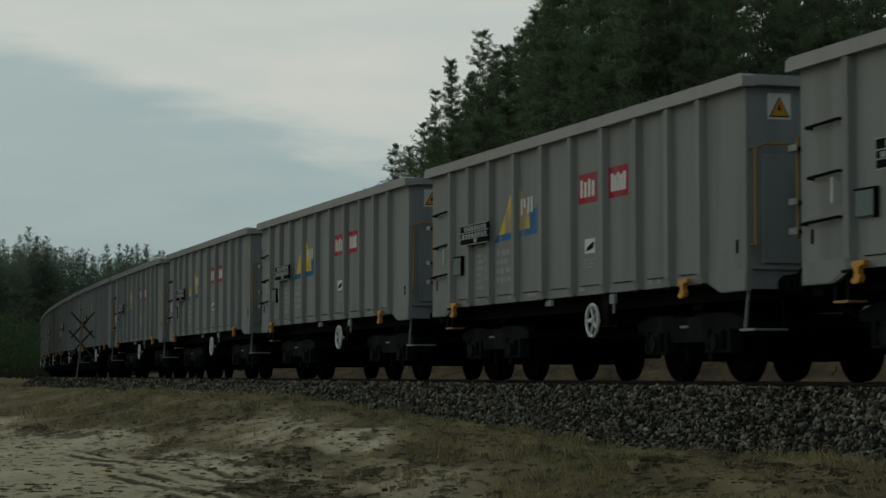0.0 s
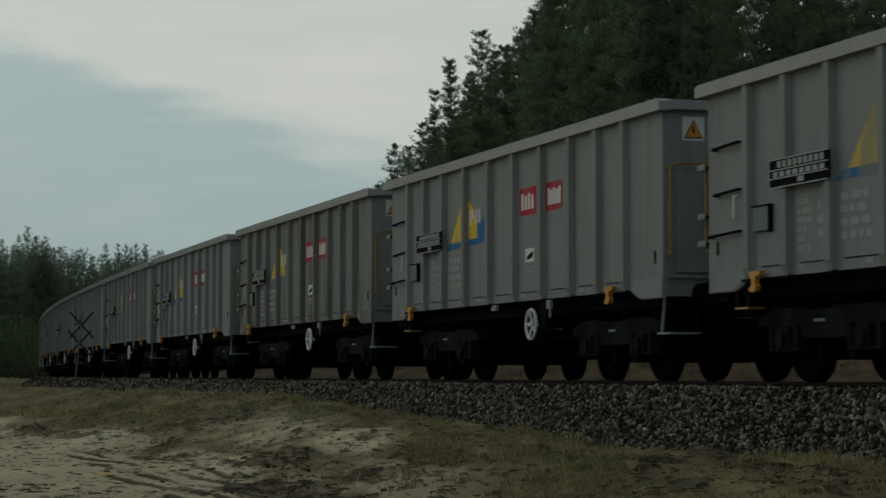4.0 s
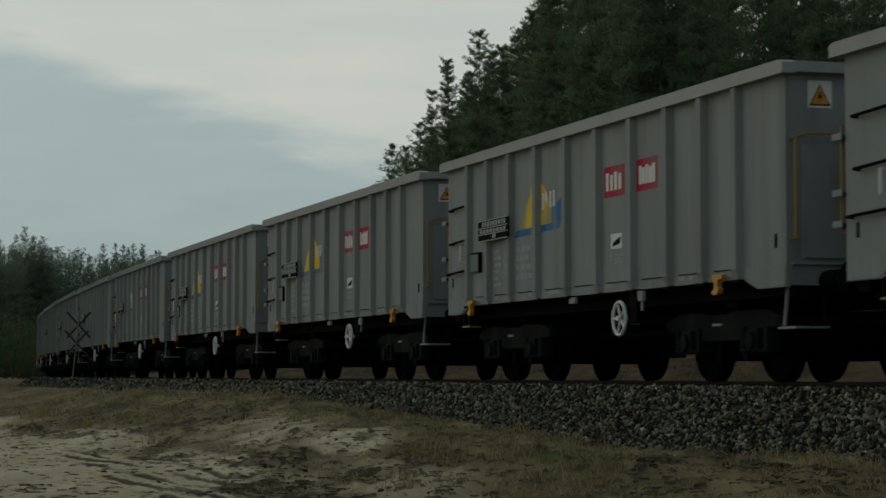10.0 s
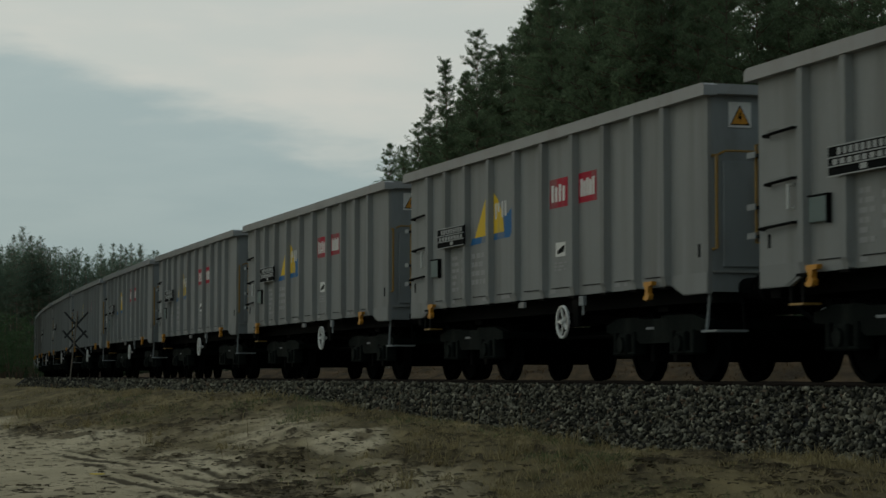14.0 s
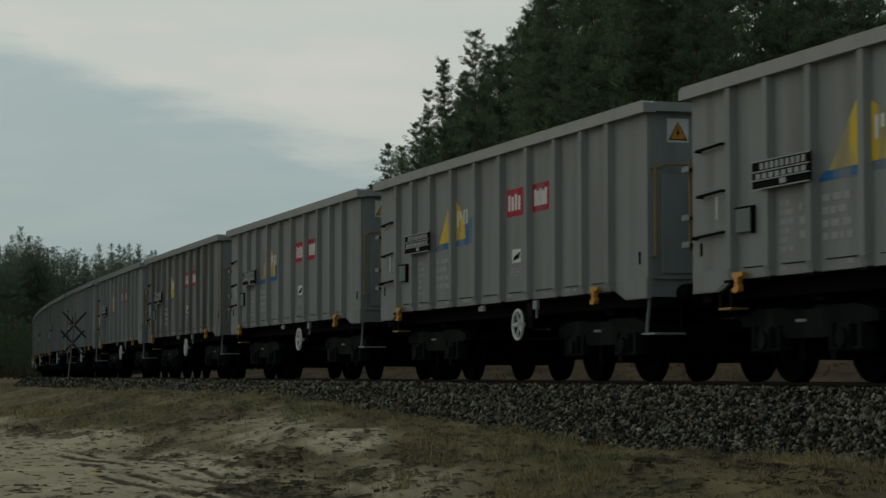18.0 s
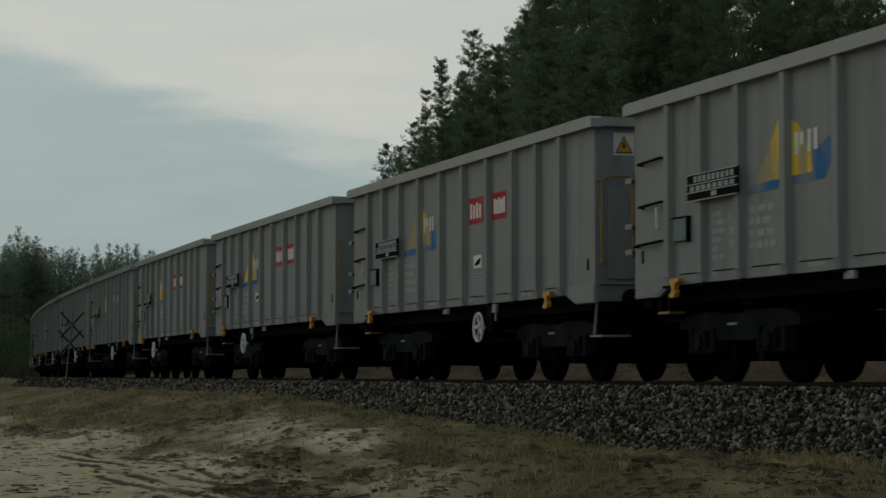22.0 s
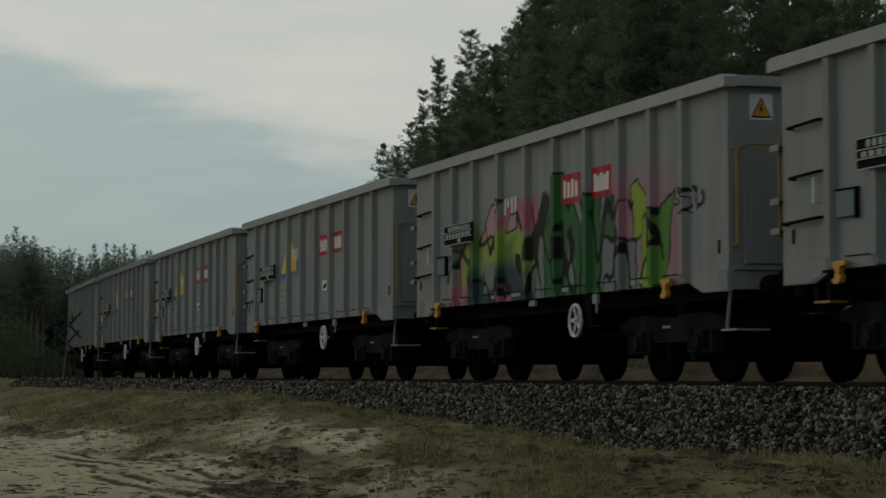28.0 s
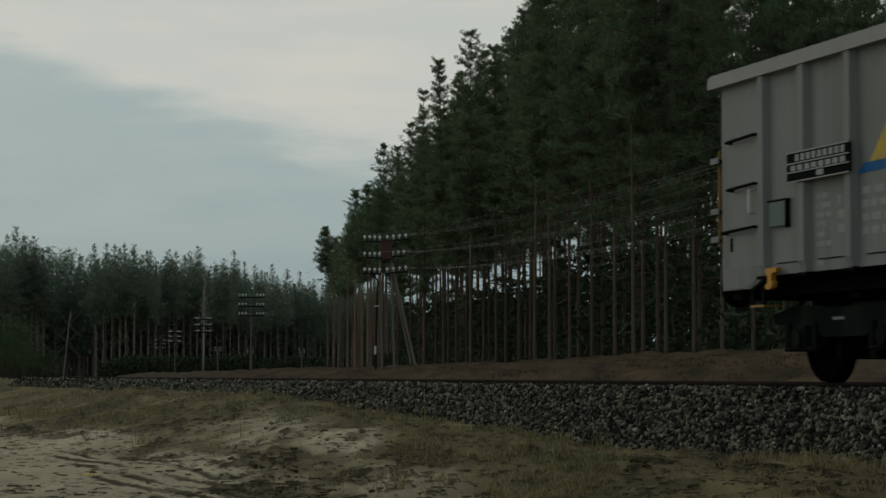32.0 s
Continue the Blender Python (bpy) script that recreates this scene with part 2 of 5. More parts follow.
M = {
    "grey": material("wagon_grey_paint", (0.240, 0.246, 0.236), 0.7, vary=0.10, grain=0.05, bump=0.06, dirt=(0.118, 0.112, 0.100), dirt_amount=0.5, per_thing=0.05, spec=0.12, dent=0.035, spread=(0.50, 0.80), streak=0.14, own=0.06),
    "stained": material("stained_grey_paint", (0.205, 0.211, 0.198), 0.7, vary=0.10, grain=0.05, bump=0.06, dirt=(0.085, 0.064, 0.048), dirt_amount=0.65, per_thing=0.05, spec=0.12, dent=0.035, spread=(0.42, 0.66), streak=0.14, own=0.04),
    # wagon grey again, with blue skylight on the ends put into its colour
    "grey_end": material("wagon_grey_skylit", (0.228, 0.248, 0.250), 0.7, vary=0.10, grain=0.04, bump=0.05, dirt=(0.11, 0.10, 0.09), dirt_amount=0.5, spec=0.3, dent=0.03, spread=(0.46, 0.74)),
    "cap": material("top_rail_paint", (0.235, 0.24, 0.235), 0.5, vary=0.08, grain=0.03, bump=0.05, dirt=(0.16, 0.14, 0.12), dirt_amount=0.4, spec=0.3),
    # underframe, bogies and wheels: near black, deepening the shade beneath the wagons
    "under": material("shaded_underframe_grime", (0.0045, 0.005, 0.005), 0.8, vary=0.3, grain=0.1, bump=0.3, dirt=(0.012, 0.011, 0.009), dirt_amount=0.5, spec=0.03),
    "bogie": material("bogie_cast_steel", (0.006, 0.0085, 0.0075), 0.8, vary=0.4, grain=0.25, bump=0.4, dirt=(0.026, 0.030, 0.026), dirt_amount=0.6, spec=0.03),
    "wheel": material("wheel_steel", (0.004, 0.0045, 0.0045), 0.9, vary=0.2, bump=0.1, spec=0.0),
    "white": material("white_paint", (0.62, 0.62, 0.59), 0.5, vary=0.1, bump=0.05, dirt=(0.3, 0.28, 0.25), dirt_amount=0.4, spec=0.2),
    "faded": material("faded_white_lettering", (0.28, 0.28, 0.275), 0.6, vary=0.2, bump=0.05, spec=0.2),
    "lettering": material("white_lettering", (0.34, 0.35, 0.34), 0.6, vary=0.2, bump=0.05, spec=0.1),
    "black": material("black_board", (0.008, 0.009, 0.009), 0.8, vary=0.2, bump=0.05, spec=0.02),
    "hatch": material("hatch_green_grey", (0.125, 0.165, 0.155), 0.6, vary=0.15, bump=0.05, spec=0.15),
    "orange": material("orange_paint", (0.52, 0.24, 0.03), 0.5, vary=0.1, bump=0.05, dirt=(0.2, 0.1, 0.03), dirt_amount=0.3, spec=0.2),
    "amber": material("handrail_yellow_paint", (0.28, 0.17, 0.045), 0.5, vary=0.15, bump=0.05, dirt=(0.2, 0.13, 0.06), dirt_amount=0.4, spec=0.2),
    "yellow": material("yellow_paint", (0.66, 0.44, 0.03), 0.6, vary=0.08, bump=0.04, spec=0.1, dirt=(0.23, 0.22, 0.18), dirt_amount=0.8, spread=(0.58, 0.70), own=0.13),
    "blue": material("blue_paint", (0.016, 0.12, 0.30), 0.6, vary=0.1, bump=0.04, spec=0.1, dirt=(0.2, 0.21, 0.205), dirt_amount=0.8, spread=(0.57, 0.70), own=0.15),
    "red": material("red_paint", (0.36, 0.009, 0.03), 0.6, vary=0.1, bump=0.04, spec=0.1, dirt=(0.22, 0.12, 0.115), dirt_amount=0.7, spread=(0.54, 0.72), own=0.12),
    "steel": material("bare_steel", (0.25, 0.25, 0.25), 0.45, 0.6, vary=0.2, bump=0.1),
    "rail": material("rusty_rail", (0.022, 0.018, 0.015), 0.9, 0.0, vary=0.2, bump=0.2, spec=0.02),
    "sleeper": material("concrete_sleeper", (0.2, 0.19, 0.17), 0.9, vary=0.2, bump=0.4),
    # near black, so that the gaps between the stones read as shade
    "ballast_bed": material("ballast_gap_shade", (0.016, 0.016, 0.015), 0.95, vary=0.3, grain=0.4, bump=1.0, bump_size=10, spec=0.1),
    "wood_pole": material("weathered_pole_wood", (0.17, 0.145, 0.115), 0.85, vary=0.2, grain=0.15, bump=0.3, bump_size=5),
    "tar": material("tarred_wood", (0.02, 0.02, 0.02), 0.8, vary=0.2, spec=0.1),
    "rust_box": material("rusty_red_box", (0.075, 0.028, 0.022), 0.7, vary=0.2),
    "porcelain": material("white_porcelain", (0.75, 0.76, 0.74), 0.25, vary=0.05),
    "wire": material("grey_wire", (0.12, 0.12, 0.12), 0.5, 0.2, vary=0.05),
    # lightened and reddened for the sunset glow on the trunks
    "bark": material("pine_bark", (0.115, 0.088, 0.066), 0.9, vary=0.4, grain=0.2, size=0.5, bump=0.6, bump_size=6, dirt=(0.22, 0.12, 0.062), dirt_amount=0.7, per_thing=0.2, spec=0.1),
    "needle": material("pine_needles", (0.135, 0.185, 0.105), 0.7, vary=0.3, grain=0.1, bump=0.0, per_thing=0.3, island=True, spec=0.2, through_light=0.6),
    "birch": material("pale_birch_bark", (0.34, 0.29, 0.25), 0.8, vary=0.3, grain=0.15, bump=0.2, spec=0.1),
    # pinkish bark, with the warm evening light on the trunks in its colour
    "bark_pale": material("glow_lit_pine_bark", (0.25, 0.18, 0.13), 0.9, vary=0.3, grain=0.2, size=0.5, bump=0.5, bump_size=6, dirt=(0.12, 0.09, 0.07), dirt_amount=0.5, per_thing=0.25, spec=0.1),
    # far bark and needles are paler: the distance haze is in their colour
    "bark_far": material("hazy_pine_bark", (0.25, 0.19, 0.155), 0.9, vary=0.3, grain=0.2, size=0.5, bump=0.2, per_thing=0.3, spec=0.1),
    "needle_far": material("hazy_pine_needles", (0.17, 0.23, 0.165), 0.8, vary=0.25, grain=0.1, bump=0.0, per_thing=0.3, spec=0.2, through_light=0.55),
    # darker than the crowns: the wood's inner shade is in the colour
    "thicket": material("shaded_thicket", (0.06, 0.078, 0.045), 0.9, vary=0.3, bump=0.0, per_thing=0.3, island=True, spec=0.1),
    "bracken": material("withered_bracken", (0.085, 0.052, 0.022), 0.85, vary=0.4, bump=0.0, per_thing=0.5, island=True, spec=0.1),
    "sign_back": material("grey_sign_back", (0.012, 0.013, 0.013), 0.6, vary=0.2),
    # thicket lightened to carry the haze over the far wood
    "thicket_far": material("hazy_far_thicket", (0.12, 0.16, 0.125), 0.9, vary=0.3, bump=0.0, per_thing=0.3, island=True, spec=0.1),
    "clod": material("dark_soil", (0.055, 0.043, 0.024), 0.95, vary=0.3, grain=0.2, bump=0.4, per_thing=0.4, island=True, spec=0.1),
    "leaf": material("shrub_leaves", (0.06, 0.10, 0.045), 0.7, vary=0.3, grain=0.1, bump=0.0, per_thing=0.3, island=True, spec=0.2, through_light=0.4),
    "grass": material("dry_grass", (0.25, 0.205, 0.105), 0.8, vary=0.5, grain=0.1, bump=0.0, per_thing=0.45, island=True, spec=0.2, through_light=0.25),
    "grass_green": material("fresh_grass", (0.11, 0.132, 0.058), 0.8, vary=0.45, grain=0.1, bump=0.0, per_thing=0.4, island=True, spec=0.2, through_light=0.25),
    "litter": material("yellow_leaf", (0.7, 0.5, 0.03), 0.7, vary=0.1),
}


def ground_material():
    m = bpy.data.materials.new("sand_and_turf")
    m.use_nodes = True
    n, k = m.node_tree.nodes, m.node_tree.links
    b = n["Principled BSDF"]
    b.inputs["Roughness"].default_value, b.inputs["Specular IOR Level"].default_value = 0.95, 0.1
    tc = n.new("ShaderNodeTexCoord")
    # wheels and water have drawn everything out along the lane
    drawn = n.new("ShaderNodeMapping")
    drawn.inputs["Rotation"].default_value = (0, 0, 0.16)
    drawn.inputs["Scale"].default_value = (1, 0.28, 1)
    k.new(tc.outputs["Object"], drawn.inputs["Vector"])

    def tex(scale, detail, rough=0.6):
        t = n.new("ShaderNodeTexNoise")
        t.inputs["Scale"].default_value, t.inputs["Detail"].default_value, t.inputs["Roughness"].default_value = scale, detail, rough
        k.new(drawn.outputs["Vector"], t.inputs["Vector"])
        return t.outputs["Fac"]

    def ramp(fac, c0, c1, p0=0.35, p1=0.65):
        r = n.new("ShaderNodeValToRGB")
        r.color_ramp.elements[0].position, r.color_ramp.elements[1].position = p0, p1
        r.color_ramp.elements[0].color, r.color_ramp.elements[1].color = (*c0, 1), (*c1, 1)
        k.new(fac, r.inputs["Fac"])
        return r.outputs["Color"]

    def mix(fac, a, c):
        x = n.new("ShaderNodeMix")
        x.data_type = "RGBA"
        k.new(fac, x.inputs["Factor"])
        k.new(a, x.inputs["A"])
        k.new(c, x.inputs["B"])
        return x.outputs["Result"]

    def attr(name, factor=1.0):
        at, mu = n.new("ShaderNodeAttribute"), n.new("ShaderNodeMath")
        at.attribute_name = name
        mu.operation = "MULTIPLY"
        mu.inputs[1].default_value = factor
        k.new(at.outputs["Fac"], mu.inputs[0])
        return mu.outputs[0]

    def patches(scale, detail, lo, hi, factor):
        return ramp(tex(scale, detail, 0.7), (0, 0, 0), (factor, factor, factor), lo, hi)

    sand = ramp(tex(1.1, 7), (0.46, 0.385, 0.245), (0.68, 0.58, 0.39))
    turf = ramp(tex(2.2, 7), (0.10, 0.083, 0.042), (0.30, 0.24, 0.12))
    turf = mix(patches(0.9, 6, 0.48, 0.62, 0.75), turf, ramp(tex(4.0, 6), (0.045, 0.038, 0.018), (0.13, 0.10, 0.052)))
    soil = ramp(tex(0.9, 7), (0.030, 0.021, 0.010), (0.125, 0.082, 0.042))
    loam = ramp(tex(3.0, 7), (0.055, 0.043, 0.022), (0.24, 0.19, 0.105))
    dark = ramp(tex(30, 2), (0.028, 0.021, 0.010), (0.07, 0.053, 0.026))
    pale = ramp(tex(20, 2), (0.32, 0.26, 0.145), (0.48, 0.40, 0.25))
    sand = mix(patches(11, 5, 0.60, 0.63, 0.6), sand, pale)
    col = mix(attr("bare"), turf, sand)
    col = mix(attr("loam", 0.85), col, loam)
    col = mix(patches(10, 6, 0.60, 0.65, 0.45), col, dark)
    # dark on the soil lumps, and as painted shade on the lug fronts
    col = mix(attr("clot_shade", 0.9), col, dark)
    col = mix(attr("bank"), col, mix(patches(2.5, 6, 0.5, 0.6, 0.6), soil, dark))
    k.new(col, b.inputs["Base Color"])
    bump = n.new("ShaderNodeBump")
    bump.inputs["Strength"].default_value, bump.inputs["Distance"].default_value = 1.0, 0.05
    k.new(tex(12, 9, 0.75), bump.inputs["Height"])
    k.new(bump.outputs["Normal"], b.inputs["Normal"])
    return m


M["ground"] = ground_material()


def stone_material(name, island):
    """Crushed rock, most lumps dark, some mid grey, a few pale or rusty."""
    m = bpy.data.materials.new(name)
    m.use_nodes = True
    n, k = m.node_tree.nodes, m.node_tree.links
    b = n["Principled BSDF"]
    b.inputs["Roughness"].default_value, b.inputs["Specular IOR Level"].default_value = 0.85, 0.15
    pick = n.new("ShaderNodeNewGeometry" if island else "ShaderNodeObjectInfo").outputs["Random Per Island" if island else "Random"]
    r = n.new("ShaderNodeValToRGB")
    r.color_ramp.interpolation = "CONSTANT"
    while len(r.color_ramp.elements) < 7:
        r.color_ramp.elements.new(0.5)
    for e, (at, c) in zip(r.color_ramp.elements, ((0, (0.020, 0.020, 0.017)), (0.32, (0.06, 0.058, 0.048)), (0.50, (0.095, 0.09, 0.07)), (0.68, (0.145, 0.142, 0.12)), (0.86, (0.20, 0.195, 0.165)), (0.95, (0.14, 0.10, 0.075)), (0.978, (0.30, 0.29, 0.24)))):
        e.position, e.color = at, (c[0] * 1.24, c[1] * 1.2, c[2] * 1.06, 1)
    k.new(pick, r.inputs["Fac"])
    tc, t, x = n.new("ShaderNodeTexCoord"), n.new("ShaderNodeTexNoise"), n.new("ShaderNodeMix")
    t.inputs["Scale"].default_value, t.inputs["Detail"].default_value = 40, 3
    k.new(tc.outputs["Object"], t.inputs["Vector"])
    x.data_type, x.blend_type = "RGBA", "OVERLAY"
    x.inputs["Factor"].default_value = 0.5
    k.new(r.outputs["Color"], x.inputs["A"])
    k.new(t.outputs["Fac"], x.inputs["B"])
    k.new(x.outputs["Result"], b.inputs["Base Color"])
    return m


M["ballast"], M["stone"] = stone_material("crushed_stone", True), stone_material("loose_stone", False)


# ---- building helpers ----
def part(name, bm, mat, parent=None, label=""):
    """Links a bmesh, or a ready mesh, as one mesh object."""
    if isinstance(bm, bpy.types.Mesh):
        me = bm
    else:
        me = bpy.data.meshes.new(name)
        bm.to_mesh(me)
        bm.free()
    if not me.materials:
        me.materials.append(M[mat])
    ob = new(name, me)
    if parent:
        ob.parent = parent
    if label:
        ob["label"] = label
    return ob


def add_box(bm, x0, x1, y0, y1, z0, z1, bevel=0.0):
    vs = [bm.verts.new((x, y, z)) for x in (x0, x1) for y in (y0, y1) for z in (z0, z1)]
    fs = [bm.faces.new([vs[i] for i in q]) for q in ((0, 1, 3, 2), (4, 6, 7, 5), (0, 4, 5, 1), (2, 3, 7, 6), (0, 2, 6, 4), (1, 5, 7, 3))]
    if bevel:
        es = list({e for f in fs for e in f.edges})
        bmesh.ops.bevel(bm, geom=es, offset=bevel, segments=1, affect="EDGES")
    return vs


def boxes(*dims, bevel=0.0):
    bm = bmesh.new()
    for d in dims:
        add_box(bm, *d, bevel=bevel)
    return bm


def add_tube(bm, pts, r, sides=8, cap=True, radii=None):
    """A round bar through the points."""
    pts = [Vector(p) for p in pts]
    rings = []
    for i, p in enumerate(pts):
        d = (pts[min(i + 1, len(pts) - 1)] - pts[max(i - 1, 0)]).normalized()
        a = d.orthogonal().normalized() if abs(d.z) > 0.9 else d.cross(Vector((0, 0, 1))).normalized()
        b = d.cross(a)
        rr = radii[i] if radii else r
        rings.append([bm.verts.new(p + a * rr * math.cos(2 * math.pi * j / sides) + b * rr * math.sin(2 * math.pi * j / sides)) for j in range(sides)])
    for u, v in zip(rings, rings[1:]):
        for j in range(sides):
            bm.faces.new((u[j], u[(j + 1) % sides], v[(j + 1) % sides], v[j]))
    if cap:
        bm.faces.new(list(reversed(rings[0])))
        bm.faces.new(rings[-1])
    return bm


def tube(pts, r, sides=8, radii=None):
    return add_tube(bmesh.new(), pts, r, sides, True, radii)


def add_prism(bm, outline, axis, a, b):
    """A plate: outline in the plane across an axis, from a to b."""
    def at(u, v, w):
        return (w, u, v) if axis == "x" else (u, w, v) if axis == "y" else (u, v, w)
    lo, hi = [bm.verts.new(at(u, v, a)) for u, v in outline], [bm.verts.new(at(u, v, b)) for u, v in outline]
    n = len(outline)
    for i in range(n):
        bm.faces.new((lo[i], lo[(i + 1) % n], hi[(i + 1) % n], hi[i]))
    bm.faces.new(list(reversed(lo)))
    bm.faces.new(hi)
    bmesh.ops.recalc_face_normals(bm, faces=bm.faces)
    return bm


def prism(outline, axis, a, b):
    return add_prism(bmesh.new(), outline, axis, a, b)


def lathe(profile, axis_y=0.0, sides=24):
    """Turned about the y axis: profile of (radius, y)."""
    bm = bmesh.new()
    rings = [[bm.verts.new((r * math.cos(2 * math.pi * j / sides), y, r * math.sin(2 * math.pi * j / sides))) for j in range(sides)] for r, y in profile]
    for u, v in zip(rings, rings[1:]):
        for j in range(sides):
            bm.faces.new((u[j], v[j], v[(j + 1) % sides], u[(j + 1) % sides]))
    bm.faces.new(rings[0])
    bm.faces.new(list(reversed(rings[-1])))
    bmesh.ops.recalc_face_normals(bm, faces=bm.faces)
    return bm


def raw_mesh(name, verts, faces, mat, corners):
    """A mesh out of arrays of equal-sided faces."""
    me = bpy.data.meshes.new(name)
    verts, faces = np.asarray(verts, np.float32), np.asarray(faces, np.int32)
    me.vertices.add(len(verts))
    me.vertices.foreach_set("co", verts.ravel())
    me.loops.add(len(faces) * corners)
    me.loops.foreach_set("vertex_index", faces.ravel())
    me.polygons.add(len(faces))
    me.polygons.foreach_set("loop_start", np.arange(0, len(faces) * corners, corners, dtype=np.int32))
    me.update(calc_edges=True)
    me.materials.append(M[mat])
    return me


def empty(name, m=None):
    ob = new(name)
    ob.empty_display_size = 0.3
    if m is not None:
        ob.matrix_basis = m
    return ob


# ---- ground ----
def build_ground():
    inner = np.radians(np.arange(-12.6, 12.61, 0.055))
    outer = np.radians(np.concatenate([np.arange(12.6 + 3, 347.4 - 1, 6.0)]))
    ang = np.concatenate([inner, outer])
    rad, r = [0.05, 0.6, 2.0], 2.0
    while r < 4200:
        r *= 1.05 if r < 12.5 else 1.0045 if r < 32 else 1.008 if r < 45 else 1.02 if r < 140 else 1.06
        rad.append(r)
    rad = np.array(rad)
    A, R = np.meshgrid(ang, rad)
    x, y = R * np.sin(A), R * np.cos(A)
    z = land(x, y)
    na, nr = len(ang), len(rad)
    verts = np.stack([x.ravel(), y.ravel(), z.ravel()], 1)
    i, j = np.meshgrid(np.arange(nr - 1), np.arange(na), indexing="ij")
    j2 = (j + 1) % na
    faces = np.stack([i * na + j, i * na + j2, (i + 1) * na + j2, (i + 1) * na + j], -1).reshape(-1, 4)[:, ::-1]
    me = raw_mesh("ground", verts, faces, "ground", 4)
    s, l = rail_coords(x, y)
    # shade painted as dark colour on the front of each lug
    lug_shade = np.clip(1.2 * treads(x, y + 0.25) - 0.4 * treads(x, y), 0, 1)
    for name, v in (("bare", sandy(x, y)), ("loam", loamy(x, y)), ("clot_shade", np.maximum(clots(x, y), lug_shade)), ("bank", smooth(2.0, 4.5, -l))):
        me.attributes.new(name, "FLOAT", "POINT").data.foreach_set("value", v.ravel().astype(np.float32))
    me.polygons.foreach_set("use_smooth", np.ones(len(faces), bool))
    ob = new("ground", me)
    # the middle, under the camera
    tagged(ob, "sandy ground with dry grass beside the track", "ground", kind="structure")


build_ground()


def sweep(name, profile, s_list, mat, closed=True):
    """A profile of (lateral, height) carried along the track."""
    verts, faces = [], []
    n = len(profile)
    for s in s_list:
        for lat, z in profile:
            x, y = on_track(s, lat)
            verts.append((x, y, z))
    m = n if closed else n - 1
    for i in range(len(s_list) - 1):
        for j in range(m):
            a, b = i * n + j, i * n + (j + 1) % n
            faces.append((a, b, b + n, a + n))
    return raw_mesh(name, verts, faces, mat, 4)


LINE = [-540, -400, -250, -120, -60, -30, -15, -8, 0] + [i * 6.0 for i in range(1, 26)] + [170, 200, 260, 330, 420, 540]
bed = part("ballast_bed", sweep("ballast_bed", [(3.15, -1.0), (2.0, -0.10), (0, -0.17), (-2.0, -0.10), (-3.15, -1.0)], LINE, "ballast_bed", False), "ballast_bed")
tagged(bed, "grey crushed stone ballast bed under the track", "ballast", kind="structure")
RAIL = [(-0.07, -0.17), (-0.07, -0.15), (-0.012, -0.13), (-0.012, -0.045), (-0.035, -0.035), (-0.035, -0.005), (-0.028, 0.0),
        (0.028, 0.0), (0.035, -0.005), (0.035, -0.035), (0.012, -0.045), (0.012, -0.13), (0.07, -0.15), (0.07, -0.17)]
for side in (0.75, -0.75):
    tagged(part("rail", sweep("rail", [(a + side, b) for a, b in RAIL], LINE, "rail"), "rail"), "rusty brown steel rail on ballast", "rail", "rails of the track", "structure")


# ---- open freight wagon ----
HALF, SIDE, TOP, SILL = 5.84, 1.36, 3.376, 1.122
RIBS = (-4.72, -3.80, -2.82, -1.71, -0.56, 0.56, 1.71, 2.82, 3.80, 4.72)


def body_mesh():
    """Hollow tub with thick walls, lower corners dropped at the ends."""
    bm = bmesh.new()
    side = [(-HALF, 1.0), (-5.15, 1.0), (-4.78, SILL), (4.78, SILL), (5.15, 1.0), (HALF, 1.0), (HALF, 3.30), (-HALF, 3.30)]
    add_prism(bm, side, "y", -SIDE, -SIDE + 0.05)
    add_prism(bm, side, "y", SIDE - 0.05, SIDE)
    add_box(bm, -HALF + 0.05, HALF - 0.05, -SIDE + 0.05, SIDE - 0.05, 1.20, 1.28)
    return bm


def end_mesh(x):
    bm = bmesh.new()
    a, b = (x - 0.05, x) if x > 0 else (x, x + 0.05)
    add_box(bm, a, b, -SIDE + 0.052, SIDE - 0.052, 1.02, 3.30)
    return bm


def cap_mesh():
    """Top rail round the tub, with mitred, slightly dropped corners."""
    bm = bmesh.new()
    for y in (-1, 1):
        add_prism(bm, [(-5.98, 3.232), (-5.98, TOP - 0.03), (-5.90, TOP), (5.90, TOP), (5.98, TOP - 0.03), (5.98, 3.232)], "y", y * 1.465 if y < 0 else y * 1.30, y * 1.30 if y < 0 else y * 1.465)
    for x in (-1, 1):
        add_box(bm, min(x * 5.80, x * 5.978), max(x * 5.80, x * 5.978), -1.298, 1.298, 3.25, TOP - 0.012)
    return bm


def rib_mesh(x, y):
    """Pressed hat-section rib, its foot cut away above the sill."""
    s = -1 if y < 0 else 1
    a, b = SIDE * s, (SIDE + 0.085) * s
    bm = bmesh.new()
    lo, hi = SILL + 0.01, 3.23
    ring = []
    for z, k in ((lo, 0.55), (lo + 0.10, 1.0), (hi, 1.0)):
        o = a + (b - a) * k
        ring.append([bm.verts.new(p) for p in ((x - 0.085, a, z), (x - 0.06, o, z), (x + 0.06, o, z), (x + 0.085, a, z))])
    for u, v in zip(ring, ring[1:]):
        for j in range(3):
            bm.faces.new((u[j], u[j + 1], v[j + 1], v[j]))
    bm.faces.new(ring[0])
    bm.faces.new(ring[-1])
    bmesh.ops.recalc_face_normals(bm, faces=bm.faces)
    return bm


def bar(pts, r, sides=6):
    return tube(pts, r, sides)


